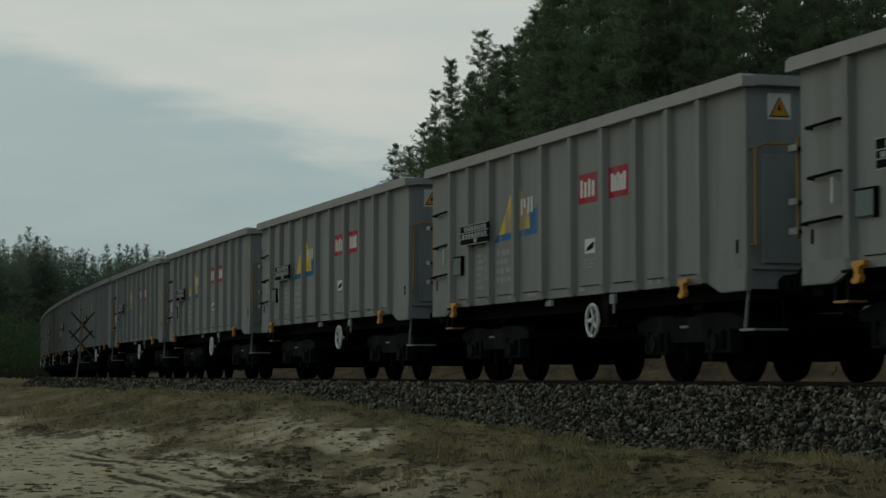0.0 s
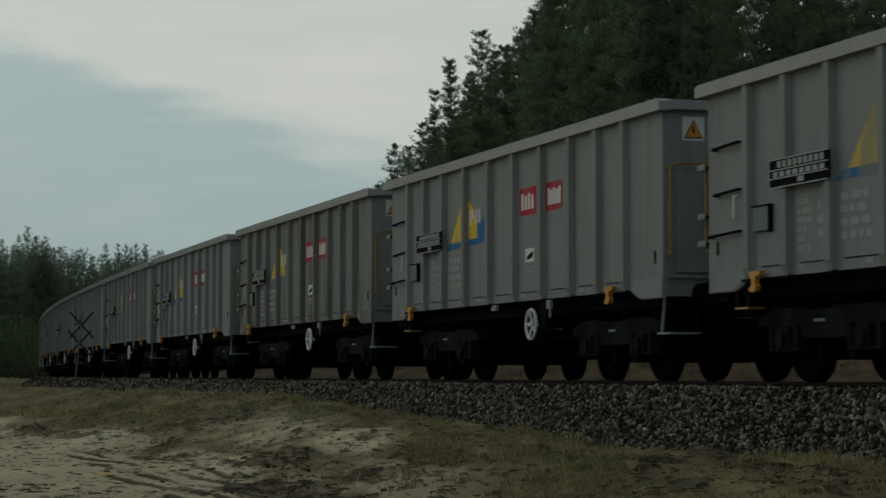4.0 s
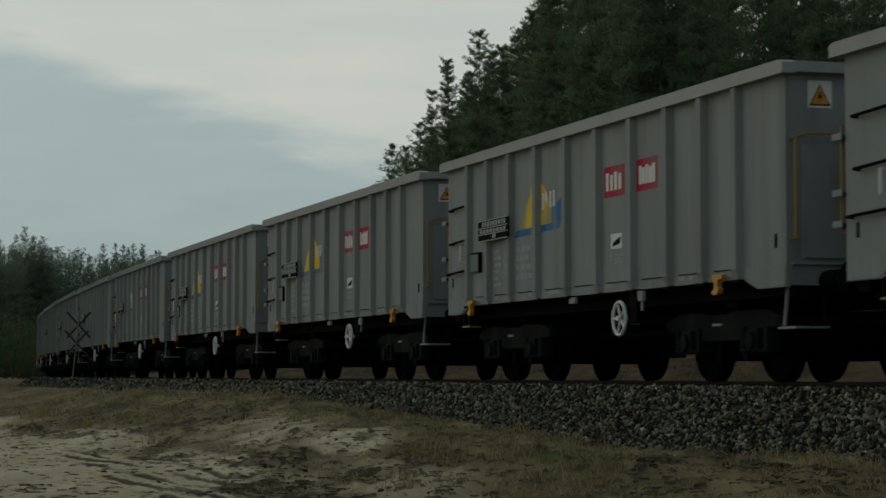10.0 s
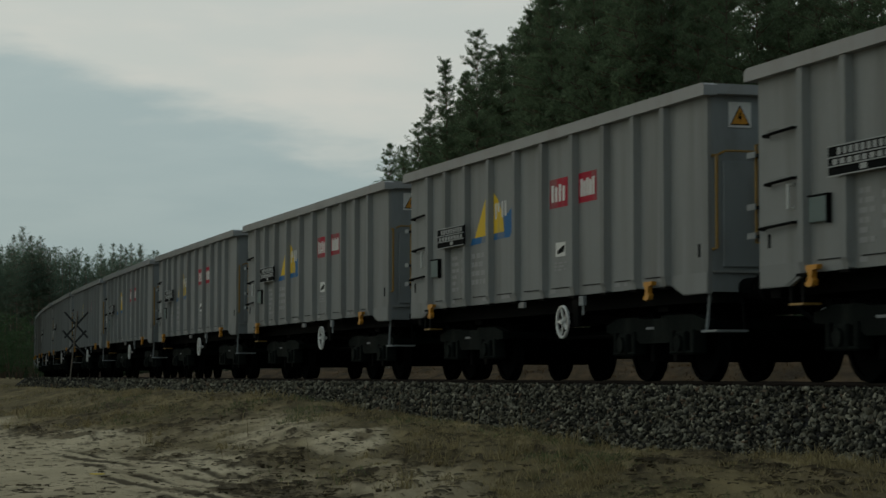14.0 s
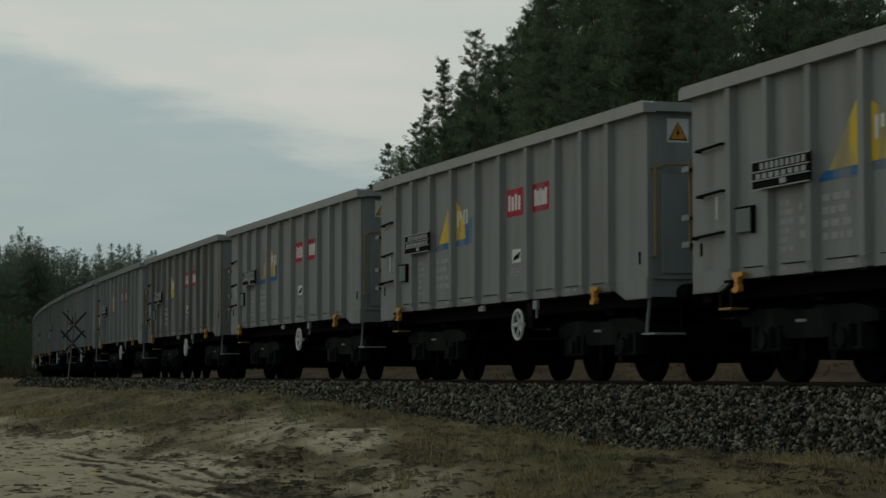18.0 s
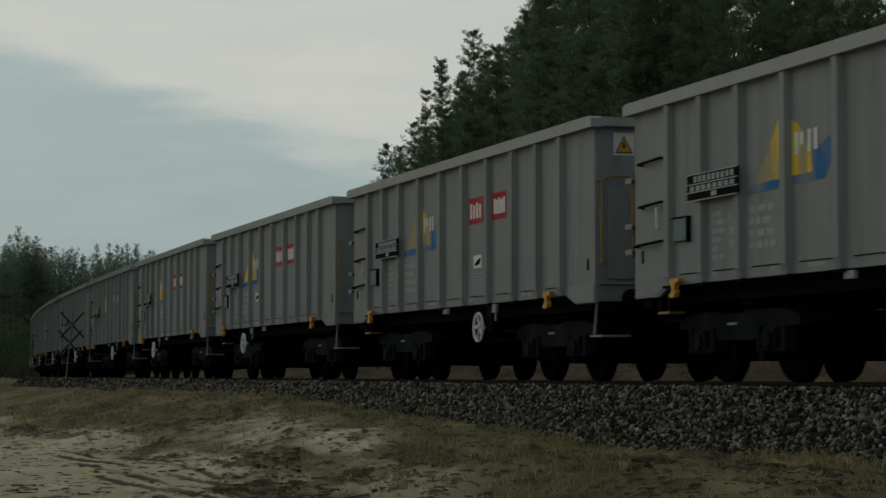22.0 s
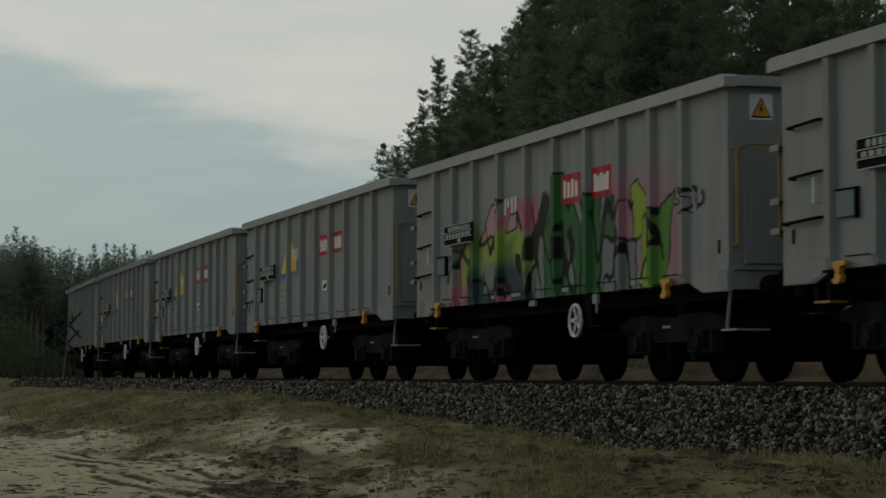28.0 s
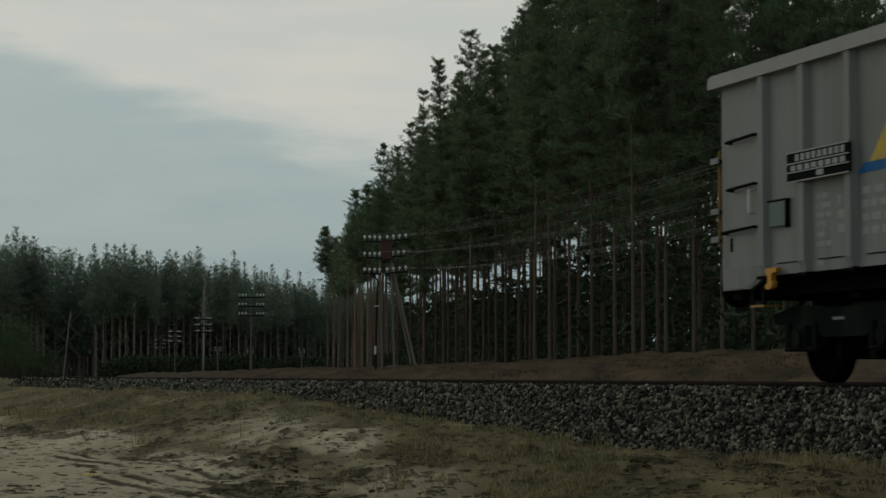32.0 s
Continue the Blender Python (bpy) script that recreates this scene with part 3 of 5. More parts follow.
def wheelset_mesh():
    bm = lathe([(0.075, -1.0), (0.075, -0.80), (0.20, -0.80), (0.20, -0.785), (0.40, -0.775), (0.40, -0.815), (0.455, -0.815), (0.46, -0.72),
                (0.485, -0.70), (0.485, -0.68), (0.40, -0.68), (0.40, -0.73), (0.18, -0.72), (0.09, -0.66), (0.085, 0.66), (0.18, 0.72), (0.40, 0.73),
                (0.40, 0.68), (0.485, 0.68), (0.485, 0.70), (0.46, 0.72), (0.455, 0.815), (0.40, 0.815), (0.40, 0.775), (0.20, 0.785), (0.20, 0.80), (0.075, 0.80), (0.075, 1.0)], sides=22)
    return bm


def side_frame_mesh(y):
    """Cast bogie side: arched beam with horns over the axle boxes."""
    top = [(-1.55, 0.62), (-1.55, 0.72), (-1.15, 0.80), (-0.55, 0.80), (-0.35, 0.77), (0.35, 0.77), (0.55, 0.80), (1.15, 0.80), (1.55, 0.72), (1.55, 0.62),
           (1.25, 0.60), (0.66, 0.58), (0.44, 0.47), (-0.44, 0.47), (-0.66, 0.58), (-1.25, 0.60)]
    bm = prism(top, "y", y - 0.06, y + 0.06)
    for x in (-1.2, -0.6, 0.6, 1.2):
        add_box(bm, x - 0.05, x + 0.05, y - 0.09, y + 0.09, 0.34, 0.62, 0.012)
    return bm


def spring_mesh(x, y):
    pts = [(x + 0.055 * math.cos(a), y + 0.055 * math.sin(a), 0.37 + 0.24 * a / (8 * math.pi)) for a in [i * math.pi / 3 for i in range(25)]]
    return tube(pts, 0.017, 4)


def axle_box_mesh(x, y):
    bm = boxes((x - 0.15, x + 0.15, y - 0.11, y + 0.11, 0.33, 0.60), (x - 0.36, x + 0.36, y - 0.10, y + 0.10, 0.325, 0.37), bevel=0.018)
    s = -1 if y < 0 else 1
    add_prism(bm, [(x + 0.10 * math.cos(a), 0.46 + 0.10 * math.sin(a)) for a in [i * math.pi / 6 for i in range(12)]], "y", min(y + 0.10 * s, y + 0.15 * s), max(y + 0.10 * s, y + 0.15 * s))
    return bm


def handwheel_mesh(x, y, z, r=0.205):
    bm = bmesh.new()
    n, m = 20, 6
    ring = [[bm.verts.new((x + (r + 0.02 * math.cos(v)) * math.cos(u), y + 0.022 * math.sin(v), z + (r + 0.02 * math.cos(v)) * math.sin(u)))
             for v in [2 * math.pi * j / m for j in range(m)]] for u in [2 * math.pi * i / n for i in range(n)]]
    for i in range(n):
        for j in range(m):
            bm.faces.new((ring[i][j], ring[(i + 1) % n][j], ring[(i + 1) % n][(j + 1) % m], ring[i][(j + 1) % m]))
    for k in range(5):
        a = math.pi / 2 + 2 * math.pi * k / 5 + 0.3
        add_tube(bm, [(x, y + 0.02, z), (x + r * math.cos(a), y, z + r * math.sin(a))], 0.018, 5)
    add_tube(bm, [(x, y - 0.03, z), (x, y + 0.10, z)], 0.035, 8)
    return bm


def make_wagon(skin="grey", wheel_x=1.45, sign=True, end_rungs=False, label="", rear_handle=False):
    w = empty("freight_wagon")
    tagged(w, label or "grey steel open freight wagon with ribbed sides", "freight wagon", "wagons of the train")
    part("body", body_mesh(), skin, w)
    part("end_wall", end_mesh(HALF), "grey_end" if skin in ("grey", "stained") else skin, w, "end wall, blue-grey from skylight")
    part("end_wall", end_mesh(-HALF), "grey_end" if skin in ("grey", "stained") else skin, w, "end wall, blue-grey from skylight")
    part("top_rail", cap_mesh(), "cap", w)
    for y in (-1, 1):
        for x in RIBS:
            part("rib", rib_mesh(x, y), skin, w)
        for x in RIBS:
            if y < 0:
                part("rib_foot", boxes((x - 0.13, x + 0.10, -SIDE - 0.075, -SIDE + 0.02, SILL - 0.035, SILL - 0.005)), "under", w)
    # folded sill strips between the ribs
    for a, b in zip(RIBS, RIBS[1:]):
        part("sill_strip", boxes((a + 0.24, b - 0.20, -SIDE - 0.012, -SIDE - 0.002, 1.235, 1.245)), "under", w)
    # corner post plates at the ends of the near side
    for x in (-1, 1):
        part("corner_plate", prism([(x * 5.82, 1.01), (x * 5.20, 1.01), (x * 4.86, SILL + 0.01), (x * 4.86, 1.24), (x * 5.82, 1.24)], "y", -SIDE - 0.01, -SIDE - 0.003), skin, w)
        part("drain_slot", boxes((x * 5.60 - 0.03, x * 5.60 + 0.03, -SIDE - 0.006, -SIDE + 0.0, 1.42, 1.57)), "black", w)
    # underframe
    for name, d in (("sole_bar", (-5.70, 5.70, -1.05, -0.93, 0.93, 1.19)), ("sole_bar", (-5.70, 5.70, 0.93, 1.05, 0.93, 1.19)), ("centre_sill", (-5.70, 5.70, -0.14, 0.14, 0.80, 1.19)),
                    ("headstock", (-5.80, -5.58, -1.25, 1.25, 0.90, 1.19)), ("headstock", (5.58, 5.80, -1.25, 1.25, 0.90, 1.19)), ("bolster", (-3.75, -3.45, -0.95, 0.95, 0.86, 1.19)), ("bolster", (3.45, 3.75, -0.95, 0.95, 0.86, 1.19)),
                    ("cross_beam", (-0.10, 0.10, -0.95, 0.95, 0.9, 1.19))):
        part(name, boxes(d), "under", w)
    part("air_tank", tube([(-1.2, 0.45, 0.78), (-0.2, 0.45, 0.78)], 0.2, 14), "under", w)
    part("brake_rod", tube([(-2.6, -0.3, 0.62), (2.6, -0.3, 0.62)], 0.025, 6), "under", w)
    for x in (-1, 1):
        for y in (-0.875, 0.875):
            part("buffer", add_tube(add_tube(bmesh.new(), [(x * 5.80, y, 1.06), (x * 6.15, y, 1.06)], 0.12, 14), [(x * 6.15, y, 1.06), (x * 6.40, y, 1.06), (x * 6.41, y, 1.06), (x * 6.46, y, 1.06), (x * 6.47, y, 1.06)],
                                    0.09, 16, True, (0.085, 0.085, 0.2, 0.22, 0.19)), "under", w)
        part("coupler", boxes((x * 6.14 - 0.38, x * 6.14 + 0.38, -0.05, 0.05, 0.94, 1.06), (x * 6.2 - 0.08, x * 6.2 + 0.08, -0.06, 0.06, 0.78, 0.98), bevel=0.02), "under", w)
        part("brake_hose", tube([(x * 5.8, -0.35, 0.98), (x * 6.1, -0.34, 0.80), (x * 6.35, -0.30, 0.70), (x * 6.48, -0.25, 0.78)], 0.028, 7), "black", w)
        part("hose_end", tube([(x * 6.44, -0.265, 0.755), (x * 6.50, -0.24, 0.80)], 0.04, 7), "faded", w, "pale brake hose end")
    # shunter's step at the leading end, with its upright
    part("end_step", boxes((5.55, 5.95, -1.32, -0.92, 0.565, 0.59)), "grey_end", w, "grey metal step plate")
    part("step_hanger", tube([(5.66, -1.30, 0.59), (5.74, -1.29, 1.04)], 0.02, 6), "grey_end", w)
    part("step_hanger", tube([(5.90, -0.94, 0.59), (5.82, -0.94, 1.04)], 0.016, 6), "under", w)
    # low step at the trailing end
    part("rear_step", boxes((-5.22, -4.90, -1.33, -1.12, 0.80, 0.825)), "amber", w, "yellow-edged foot step")
    for x in (-5.20, -4.93):
        part("step_bracket", boxes((x - 0.035, x + 0.035, -1.32, -1.30, 0.825, 1.06)), "under", w)
    # rungs and grab irons near the trailing corner
    for z, x0 in ((2.62, -5.58), (2.10, -5.55), (1.64, -5.70)):
        part("rung", tube([(x0, -SIDE, z - 0.02), (x0, -SIDE - 0.075, z - 0.015), (-4.90, -SIDE - 0.075, z + 0.01), (-4.90, -SIDE, z + 0.01)], 0.017, 6), "under", w)
        part("rung_plate", boxes((x0, -4.90, -SIDE - 0.03, -SIDE - 0.003, z + 0.02, z + 0.05)), skin, w)
    part("grab_iron", tube([(-5.02, -SIDE, 2.05), (-5.02, -SIDE - 0.07, 2.05), (-5.02, -SIDE - 0.07, 1.80), (-5.02, -SIDE, 1.80)], 0.018, 6), "white", w, "white grab iron")
    for z in (2.42, 1.86, 1.55):
        part("corner_step", boxes((-6.05, -5.85, -SIDE - 0.03, -SIDE + 0.22, z, z + 0.03)), "under", w)
        part("step_side", boxes((-6.05, -5.85, -SIDE - 0.045, -SIDE - 0.03, z - 0.01, z + 0.055)), "grey_end", w)
    # yellow handrails at both ends
    for x in (-1, 1):
        part("handrail", tube([(x * 5.84, -1.30, 2.56), (x * 5.99, -1.32, 2.56), (x * 5.99, -1.32, 1.50), (x * 5.84, -1.30, 1.50)], 0.02, 6), "amber", w, "yellow vertical handrail")
        part("end_ledge", boxes((min(x * 5.84, x * 5.88), max(x * 5.84, x * 5.88), -1.30, 1.30, 1.235, 1.26)), "grey", w)
        if end_rungs:
            continue
        part("handrail", tube([(x * 5.84, -0.70, 2.55), (x * 5.95, -0.70, 2.55), (x * 5.95, -0.70, 1.50), (x * 5.84, -0.70, 1.50)], 0.02, 6), "amber", w, "yellow vertical handrail")
        if x > 0 or not end_rungs:
            part("grab_rail", tube([(x * 5.84, -1.22, 2.58), (x * 5.93, -1.18, 2.61), (x * 5.93, -0.76, 2.61), (x * 5.84, -0.72, 2.58)], 0.014, 6), "amber", w, "yellow horizontal grab rail")
        part("end_panel", boxes((min(x * 5.845, x * 5.87), max(x * 5.845, x * 5.87), -1.18, 1.18, 1.30, 2.50), bevel=0.008), "grey_end" if skin in ("grey", "stained") else skin, w)
    if rear_handle:
        part("end_handle", tube([(-5.85, -1.24, 2.72), (-5.99, -1.24, 2.70), (-5.99, -1.24, 1.62), (-5.85, -1.24, 1.60)], 0.026, 7), "orange", w, "stout orange end handle")
        for z in (2.34, 1.66):
            part("handle_hook", tube([(-5.99, -1.24, z), (-6.12, -1.24, z), (-6.13, -1.24, z + 0.06)], 0.022, 6), "orange", w)
    # lashing hooks under the sill
    for x in (-4.52, 4.26):
        bm = prism([(x - 0.04, 1.19), (x + 0.21, 1.19), (x + 0.20, 1.145), (x + 0.10, 1.135), (x + 0.08, 1.06), (x + 0.12, 1.035), (x + 0.10, 0.985), (x + 0.02, 0.965), (x - 0.05, 0.98), (x - 0.06, 1.01), (x - 0.01, 1.03), (x + 0.01, 1.08), (x - 0.02, 1.13), (x - 0.05, 1.15)],
                   "y", -SIDE - 0.11, -SIDE - 0.05)
        part("lashing_hook", bm, "orange", w, "bright orange lashing hook")
    # parking brake
    part("handwheel", handwheel_mesh(wheel_x, -SIDE - 0.10, 0.778), "white", w, "white five-spoke brake handwheel")
    part("handwheel_bracket", boxes((wheel_x + 0.10, wheel_x + 0.30, -1.36, -1.31, 0.72, 1.12), (wheel_x - 0.02, wheel_x + 0.02, -1.38, -1.0, 0.78, 0.82)), "under", w)
    part("brake_lever", boxes((wheel_x + 0.44, wheel_x + 0.60, -1.40, -1.36, 0.98, 1.10), (wheel_x + 0.50, wheel_x + 0.54, -1.38, -1.36, 0.86, 0.98)), "grey_end", w, "pale brake changeover lever")
    part("brake_lever", boxes((-0.52, -0.30, -1.38, -1.34, 1.02, 1.10)), "faded", w, "pale brake changeover lever")
    # small hatch
    part("hatch", boxes((-4.60, -4.20, -SIDE - 0.05, -SIDE - 0.004, 1.62, 1.88), bevel=0.006), "hatch", w, "small green-grey hatch with dark top edge and painted side shadow")
    # dark strips: the hatch's top edge, and the shadow at its right edge
    part("hatch_edge", boxes((-4.62, -4.18, -SIDE - 0.056, -SIDE - 0.004, 1.885, 1.90), (-4.215, -4.19, -SIDE - 0.056, -SIDE - 0.004, 1.60, 1.885)), "under", w)
    # marking board
    y = -SIDE - 0.088
    board = part("marking_board", boxes((-4.05, -2.72, y - 0.02, y, 2.04, 2.34)), "black", w, "black board with white marking bars")
    for z in (2.335, 2.225, 2.135, 2.04):
        part("board_bar", boxes((-4.05, -2.72, y - 0.034, y - 0.02, z - 0.006, z + 0.006)), "lettering", board)
    bm = bmesh.new()
    for i in range(9):
        add_box(bm, -3.86 + i * 0.12, -3.785 + i * 0.12, y - 0.024, y - 0.021, 2.245, 2.315)
    for i in range(8):
        add_box(bm, -3.96 + i * 0.15, -3.86 + i * 0.15, y - 0.024, y - 0.021, 2.15, 2.205)
    add_box(bm, -3.40, -3.26, y - 0.024, y - 0.021, 2.065, 2.12)
    tagged(part("board_lettering", bm, "lettering", board), kind="stuff")
    # painted panels: flat sheets just proud of the wall
    p, q = -SIDE - 0.004, -SIDE - 0.001
    for x0, x1 in ((0.72, 1.40), (1.80, 2.44)):
        red = part("red_panel", boxes((x0, x1, p, q, 2.32, 2.71)), "red", w, "red painted panel with white bars")
        bm = bmesh.new()
        n = 4 if x0 < 1 else 5
        for i in range(n):
            u = x0 + 0.07 + (x1 - x0 - 0.12) * i / n
            add_box(bm, u, u + 0.085, p - 0.003, p, 2.40, 2.63 - 0.03 * (i % 2))
        tagged(part("white_lettering", bm, "white", red), kind="stuff")
    if skin != "sprayed":
        part("blue_panel", prism([(-2.75, 2.02), (-0.92, 2.05), (-0.80, 2.20), (-0.67, 2.50), (-0.82, 2.47), (-1.0, 2.40), (-1.20, 2.37), (-1.20, 2.14), (-2.62, 2.12)], "y", p, q), "blue", w, "blue painted slanted panel")
    if skin != "sprayed":
        part("yellow_panel", prism([(-2.50, 2.12), (-1.90, 2.79), (-1.84, 2.80), (-1.66, 2.74), (-1.46, 2.64), (-1.30, 2.46), (-1.20, 2.30), (-1.18, 2.14)], "y", p - 0.003, p - 0.0005), "yellow", w, "yellow painted triangular panel")
    bm = boxes((-1.56, -1.49, p - 0.006, p - 0.003, 2.34, 2.57), (-1.44, -1.37, p - 0.006, p - 0.003, 2.44, 2.57), (-1.27, -1.20, p - 0.006, p - 0.003, 2.35, 2.58), (-1.14, -1.06, p - 0.006, p - 0.003, 2.36, 2.58))
    tagged(part("white_lettering", bm, "white", w), kind="stuff")
    if skin != "sprayed":
        u = 0.94 if wheel_x > 0 else -1.32
        plate = part("white_plate", boxes((u, u + 0.36, p, q, 1.66, 1.85)), "white", w, "small white plate with dark stripe")
        part("plate_stripe", prism([(u + 0.06, 1.69), (u + 0.30, 1.72), (u + 0.34, 1.80), (u + 0.28, 1.80), (u + 0.08, 1.74)], "y", p - 0.003, p), "black", plate)
    # faded lettering, as bars
    rng = random.Random(4)
    bm = bmesh.new()
    for x0, x1, z0, z1, rows in ((-3.62, -3.30, 1.34, 1.92, 6), (-2.66, -2.02, 1.40, 1.92, 4), (-3.16, -2.95, 1.45, 1.88, 3), (0.90, 1.36, 1.46, 1.60, 3)):
        for r in range(rows):
            z = z1 - (z1 - z0) * (r + 0.5) / rows
            h = (z1 - z0) / rows * 0.28
            x = x0
            while x < x1 - 0.08:
                k = rng.uniform(0.06, 0.2)
                add_box(bm, x, min(x + k, x1), p - 0.001, q, z - h, z + h)
                x += k + rng.uniform(0.03, 0.08)
    if skin == "sprayed":
        bm.free()
    else:
        tagged(part("faded_lettering", bm, "faded", w, "faded white lettering bars"), kind="stuff")
    bm = bmesh.new()
    for x, k in ((-3.62, 0.16), (-2.15, 0.14), (-1.30, 0.30), (-1.0, 0.08), (0.72, 0.22), (3.05, 0.16), (3.35, 0.1), (5.2, 0.3)):
        add_box(bm, x, x + k, p - 0.001, q, 1.175, 1.225)
    tagged(part("sill_lettering", bm, "faded", w), kind="stuff")
    if sign:
        x = HALF
        s = part("warning_sign", boxes((x + 0.002, x + 0.010, -1.10, -0.82, 2.89, 3.18)), "white", w, "white plate with orange warning triangle")
        part("triangle_edge", prism([(-1.085, 2.915), (-0.835, 2.915), (-0.96, 3.145)], "x", x + 0.011, x + 0.013), "black", s)
        part("warning_triangle", prism([(-1.062, 2.93), (-0.858, 2.93), (-0.96, 3.12)], "x", x + 0.013, x + 0.016), "orange", s, "orange triangle with black edge")
        part("triangle_mark", prism([(-0.97, 3.06), (-0.95, 3.06), (-0.957, 3.02), (-0.935, 3.02), (-0.966, 2.95), (-0.962, 2.99), (-0.985, 2.99)], "x", x + 0.016, x + 0.018), "black", s)
    # bogies
    for bx in (-3.6, 3.6):
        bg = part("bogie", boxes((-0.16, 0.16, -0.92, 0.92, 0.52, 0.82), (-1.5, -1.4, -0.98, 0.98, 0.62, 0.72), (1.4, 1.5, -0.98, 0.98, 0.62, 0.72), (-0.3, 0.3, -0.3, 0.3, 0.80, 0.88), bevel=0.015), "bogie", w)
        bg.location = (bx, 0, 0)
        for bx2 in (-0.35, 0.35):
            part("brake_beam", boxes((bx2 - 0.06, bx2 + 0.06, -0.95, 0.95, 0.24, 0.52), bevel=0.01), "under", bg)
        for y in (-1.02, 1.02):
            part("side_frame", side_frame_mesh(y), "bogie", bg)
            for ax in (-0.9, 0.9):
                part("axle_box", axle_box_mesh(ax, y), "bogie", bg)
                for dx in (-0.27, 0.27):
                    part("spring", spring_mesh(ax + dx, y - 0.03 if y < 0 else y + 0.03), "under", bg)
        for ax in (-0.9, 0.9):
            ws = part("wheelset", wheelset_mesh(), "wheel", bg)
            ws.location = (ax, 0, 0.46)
        part("bogie_plate", boxes((-0.22, 0.02, -1.087, -1.082, 0.64, 0.67)), "grey_end", bg)
    return w


def graffiti_material():
    """The wagon's grey paint under large sprayed letters in greens, black and pink."""
    m = M["grey"].copy()
    m.name = "sprayed_grey_paint"
    n, k = m.node_tree.nodes, m.node_tree.links
    b = n["Principled BSDF"]
    base = b.inputs["Base Color"].links[0].from_socket
    tc = n.new("ShaderNodeTexCoord")
    sep = n.new("ShaderNodeSeparateXYZ")
    k.new(tc.outputs["Object"], sep.inputs[0])

    def noise_at(sx, sz, scale, loc, detail=1.5, slant=0.0):
        mp = n.new("ShaderNodeMapping")
        mp.inputs["Rotation"].default_value = (0, slant, 0)
        mp.inputs["Scale"].default_value, mp.inputs["Location"].default_value = (sx, 0, sz), (loc, loc * 0.7, loc * 1.3)
        k.new(tc.outputs["Object"], mp.inputs["Vector"])
        t = n.new("ShaderNodeTexNoise")
        t.inputs["Scale"].default_value, t.inputs["Detail"].default_value = scale, detail
        k.new(mp.outputs["Vector"], t.inputs["Vector"])
        return t.outputs["Fac"]

    def math2(op, a, c):
        x = n.new("ShaderNodeMath")
        x.operation = op
        for i, v in enumerate((a, c)):
            if isinstance(v, (int, float)):
                x.inputs[i].default_value = v
            else:
                k.new(v, x.inputs[i])
        return x.outputs[0]

    def band(v, a, c):
        r = n.new("ShaderNodeMapRange")
        r.inputs["From Min"].default_value, r.inputs["From Max"].default_value = a, c
        k.new(v, r.inputs["Value"])
        return r.outputs["Result"]

    def over(fac, under, colour):
        x = n.new("ShaderNodeMix")
        x.data_type = "RGBA"
        x.inputs["B"].default_value = (*colour, 1)
        k.new(fac, x.inputs["Factor"])
        k.new(under, x.inputs["A"])
        return x.outputs["Result"]

    x_s, z_s = sep.outputs["X"], sep.outputs["Z"]
    # hand-sprayed shapes waver a little
    xw = math2("ADD", x_s, math2("MULTIPLY", math2("SUBTRACT", noise_at(1.0, 1.0, 2.6, 3.0, 2), 0.5), 0.34))
    zw = math2("ADD", z_s, math2("MULTIPLY", math2("SUBTRACT", noise_at(1.0, 1.0, 2.3, 9.0, 2), 0.5), 0.26))
    wash = band(noise_at(1.0, 0.7, 1.7, 23.0, 4), 0.22, 0.46)
    side_point = n.new("ShaderNodeCombineXYZ")
    side_point.inputs[1].default_value = 1.0
    k.new(xw, side_point.inputs[0])
    k.new(zw, side_point.inputs[2])

    def inside_of(outline):
        """Depth inside a convex outline given clockwise or not."""
        mx, mz = sum(q[0] for q in outline) / len(outline), sum(q[1] for q in outline) / len(outline)
        depth = None
        for (xa, za), (xb, zb) in zip(outline, outline[1:] + outline[:1]):
            nx, nz = zb - za, xa - xb
            size = math.hypot(nx, nz)
            nx, nz = nx / size, nz / size
            if (mx - xa) * nx + (mz - za) * nz < 0:
                nx, nz = -nx, -nz
            dot = n.new("ShaderNodeVectorMath")
            dot.operation = "DOT_PRODUCT"
            dot.inputs[1].default_value = (nx, -(xa * nx + za * nz), nz)
            k.new(side_point.outputs[0], dot.inputs[0])
            depth = dot.outputs["Value"] if depth is None else math2("MINIMUM", depth, dot.outputs["Value"])
        return depth

    PINK, ROSE, LIME, GREEN, TEAL, SMOKE, BLACK = (0.42, 0.12, 0.18), (0.46, 0.27, 0.29), (0.27, 0.34, 0.05), (0.04, 0.135, 0.045), (0.022, 0.05, 0.065), (0.22, 0.24, 0.23), (0.010, 0.011, 0.012)
    c = base
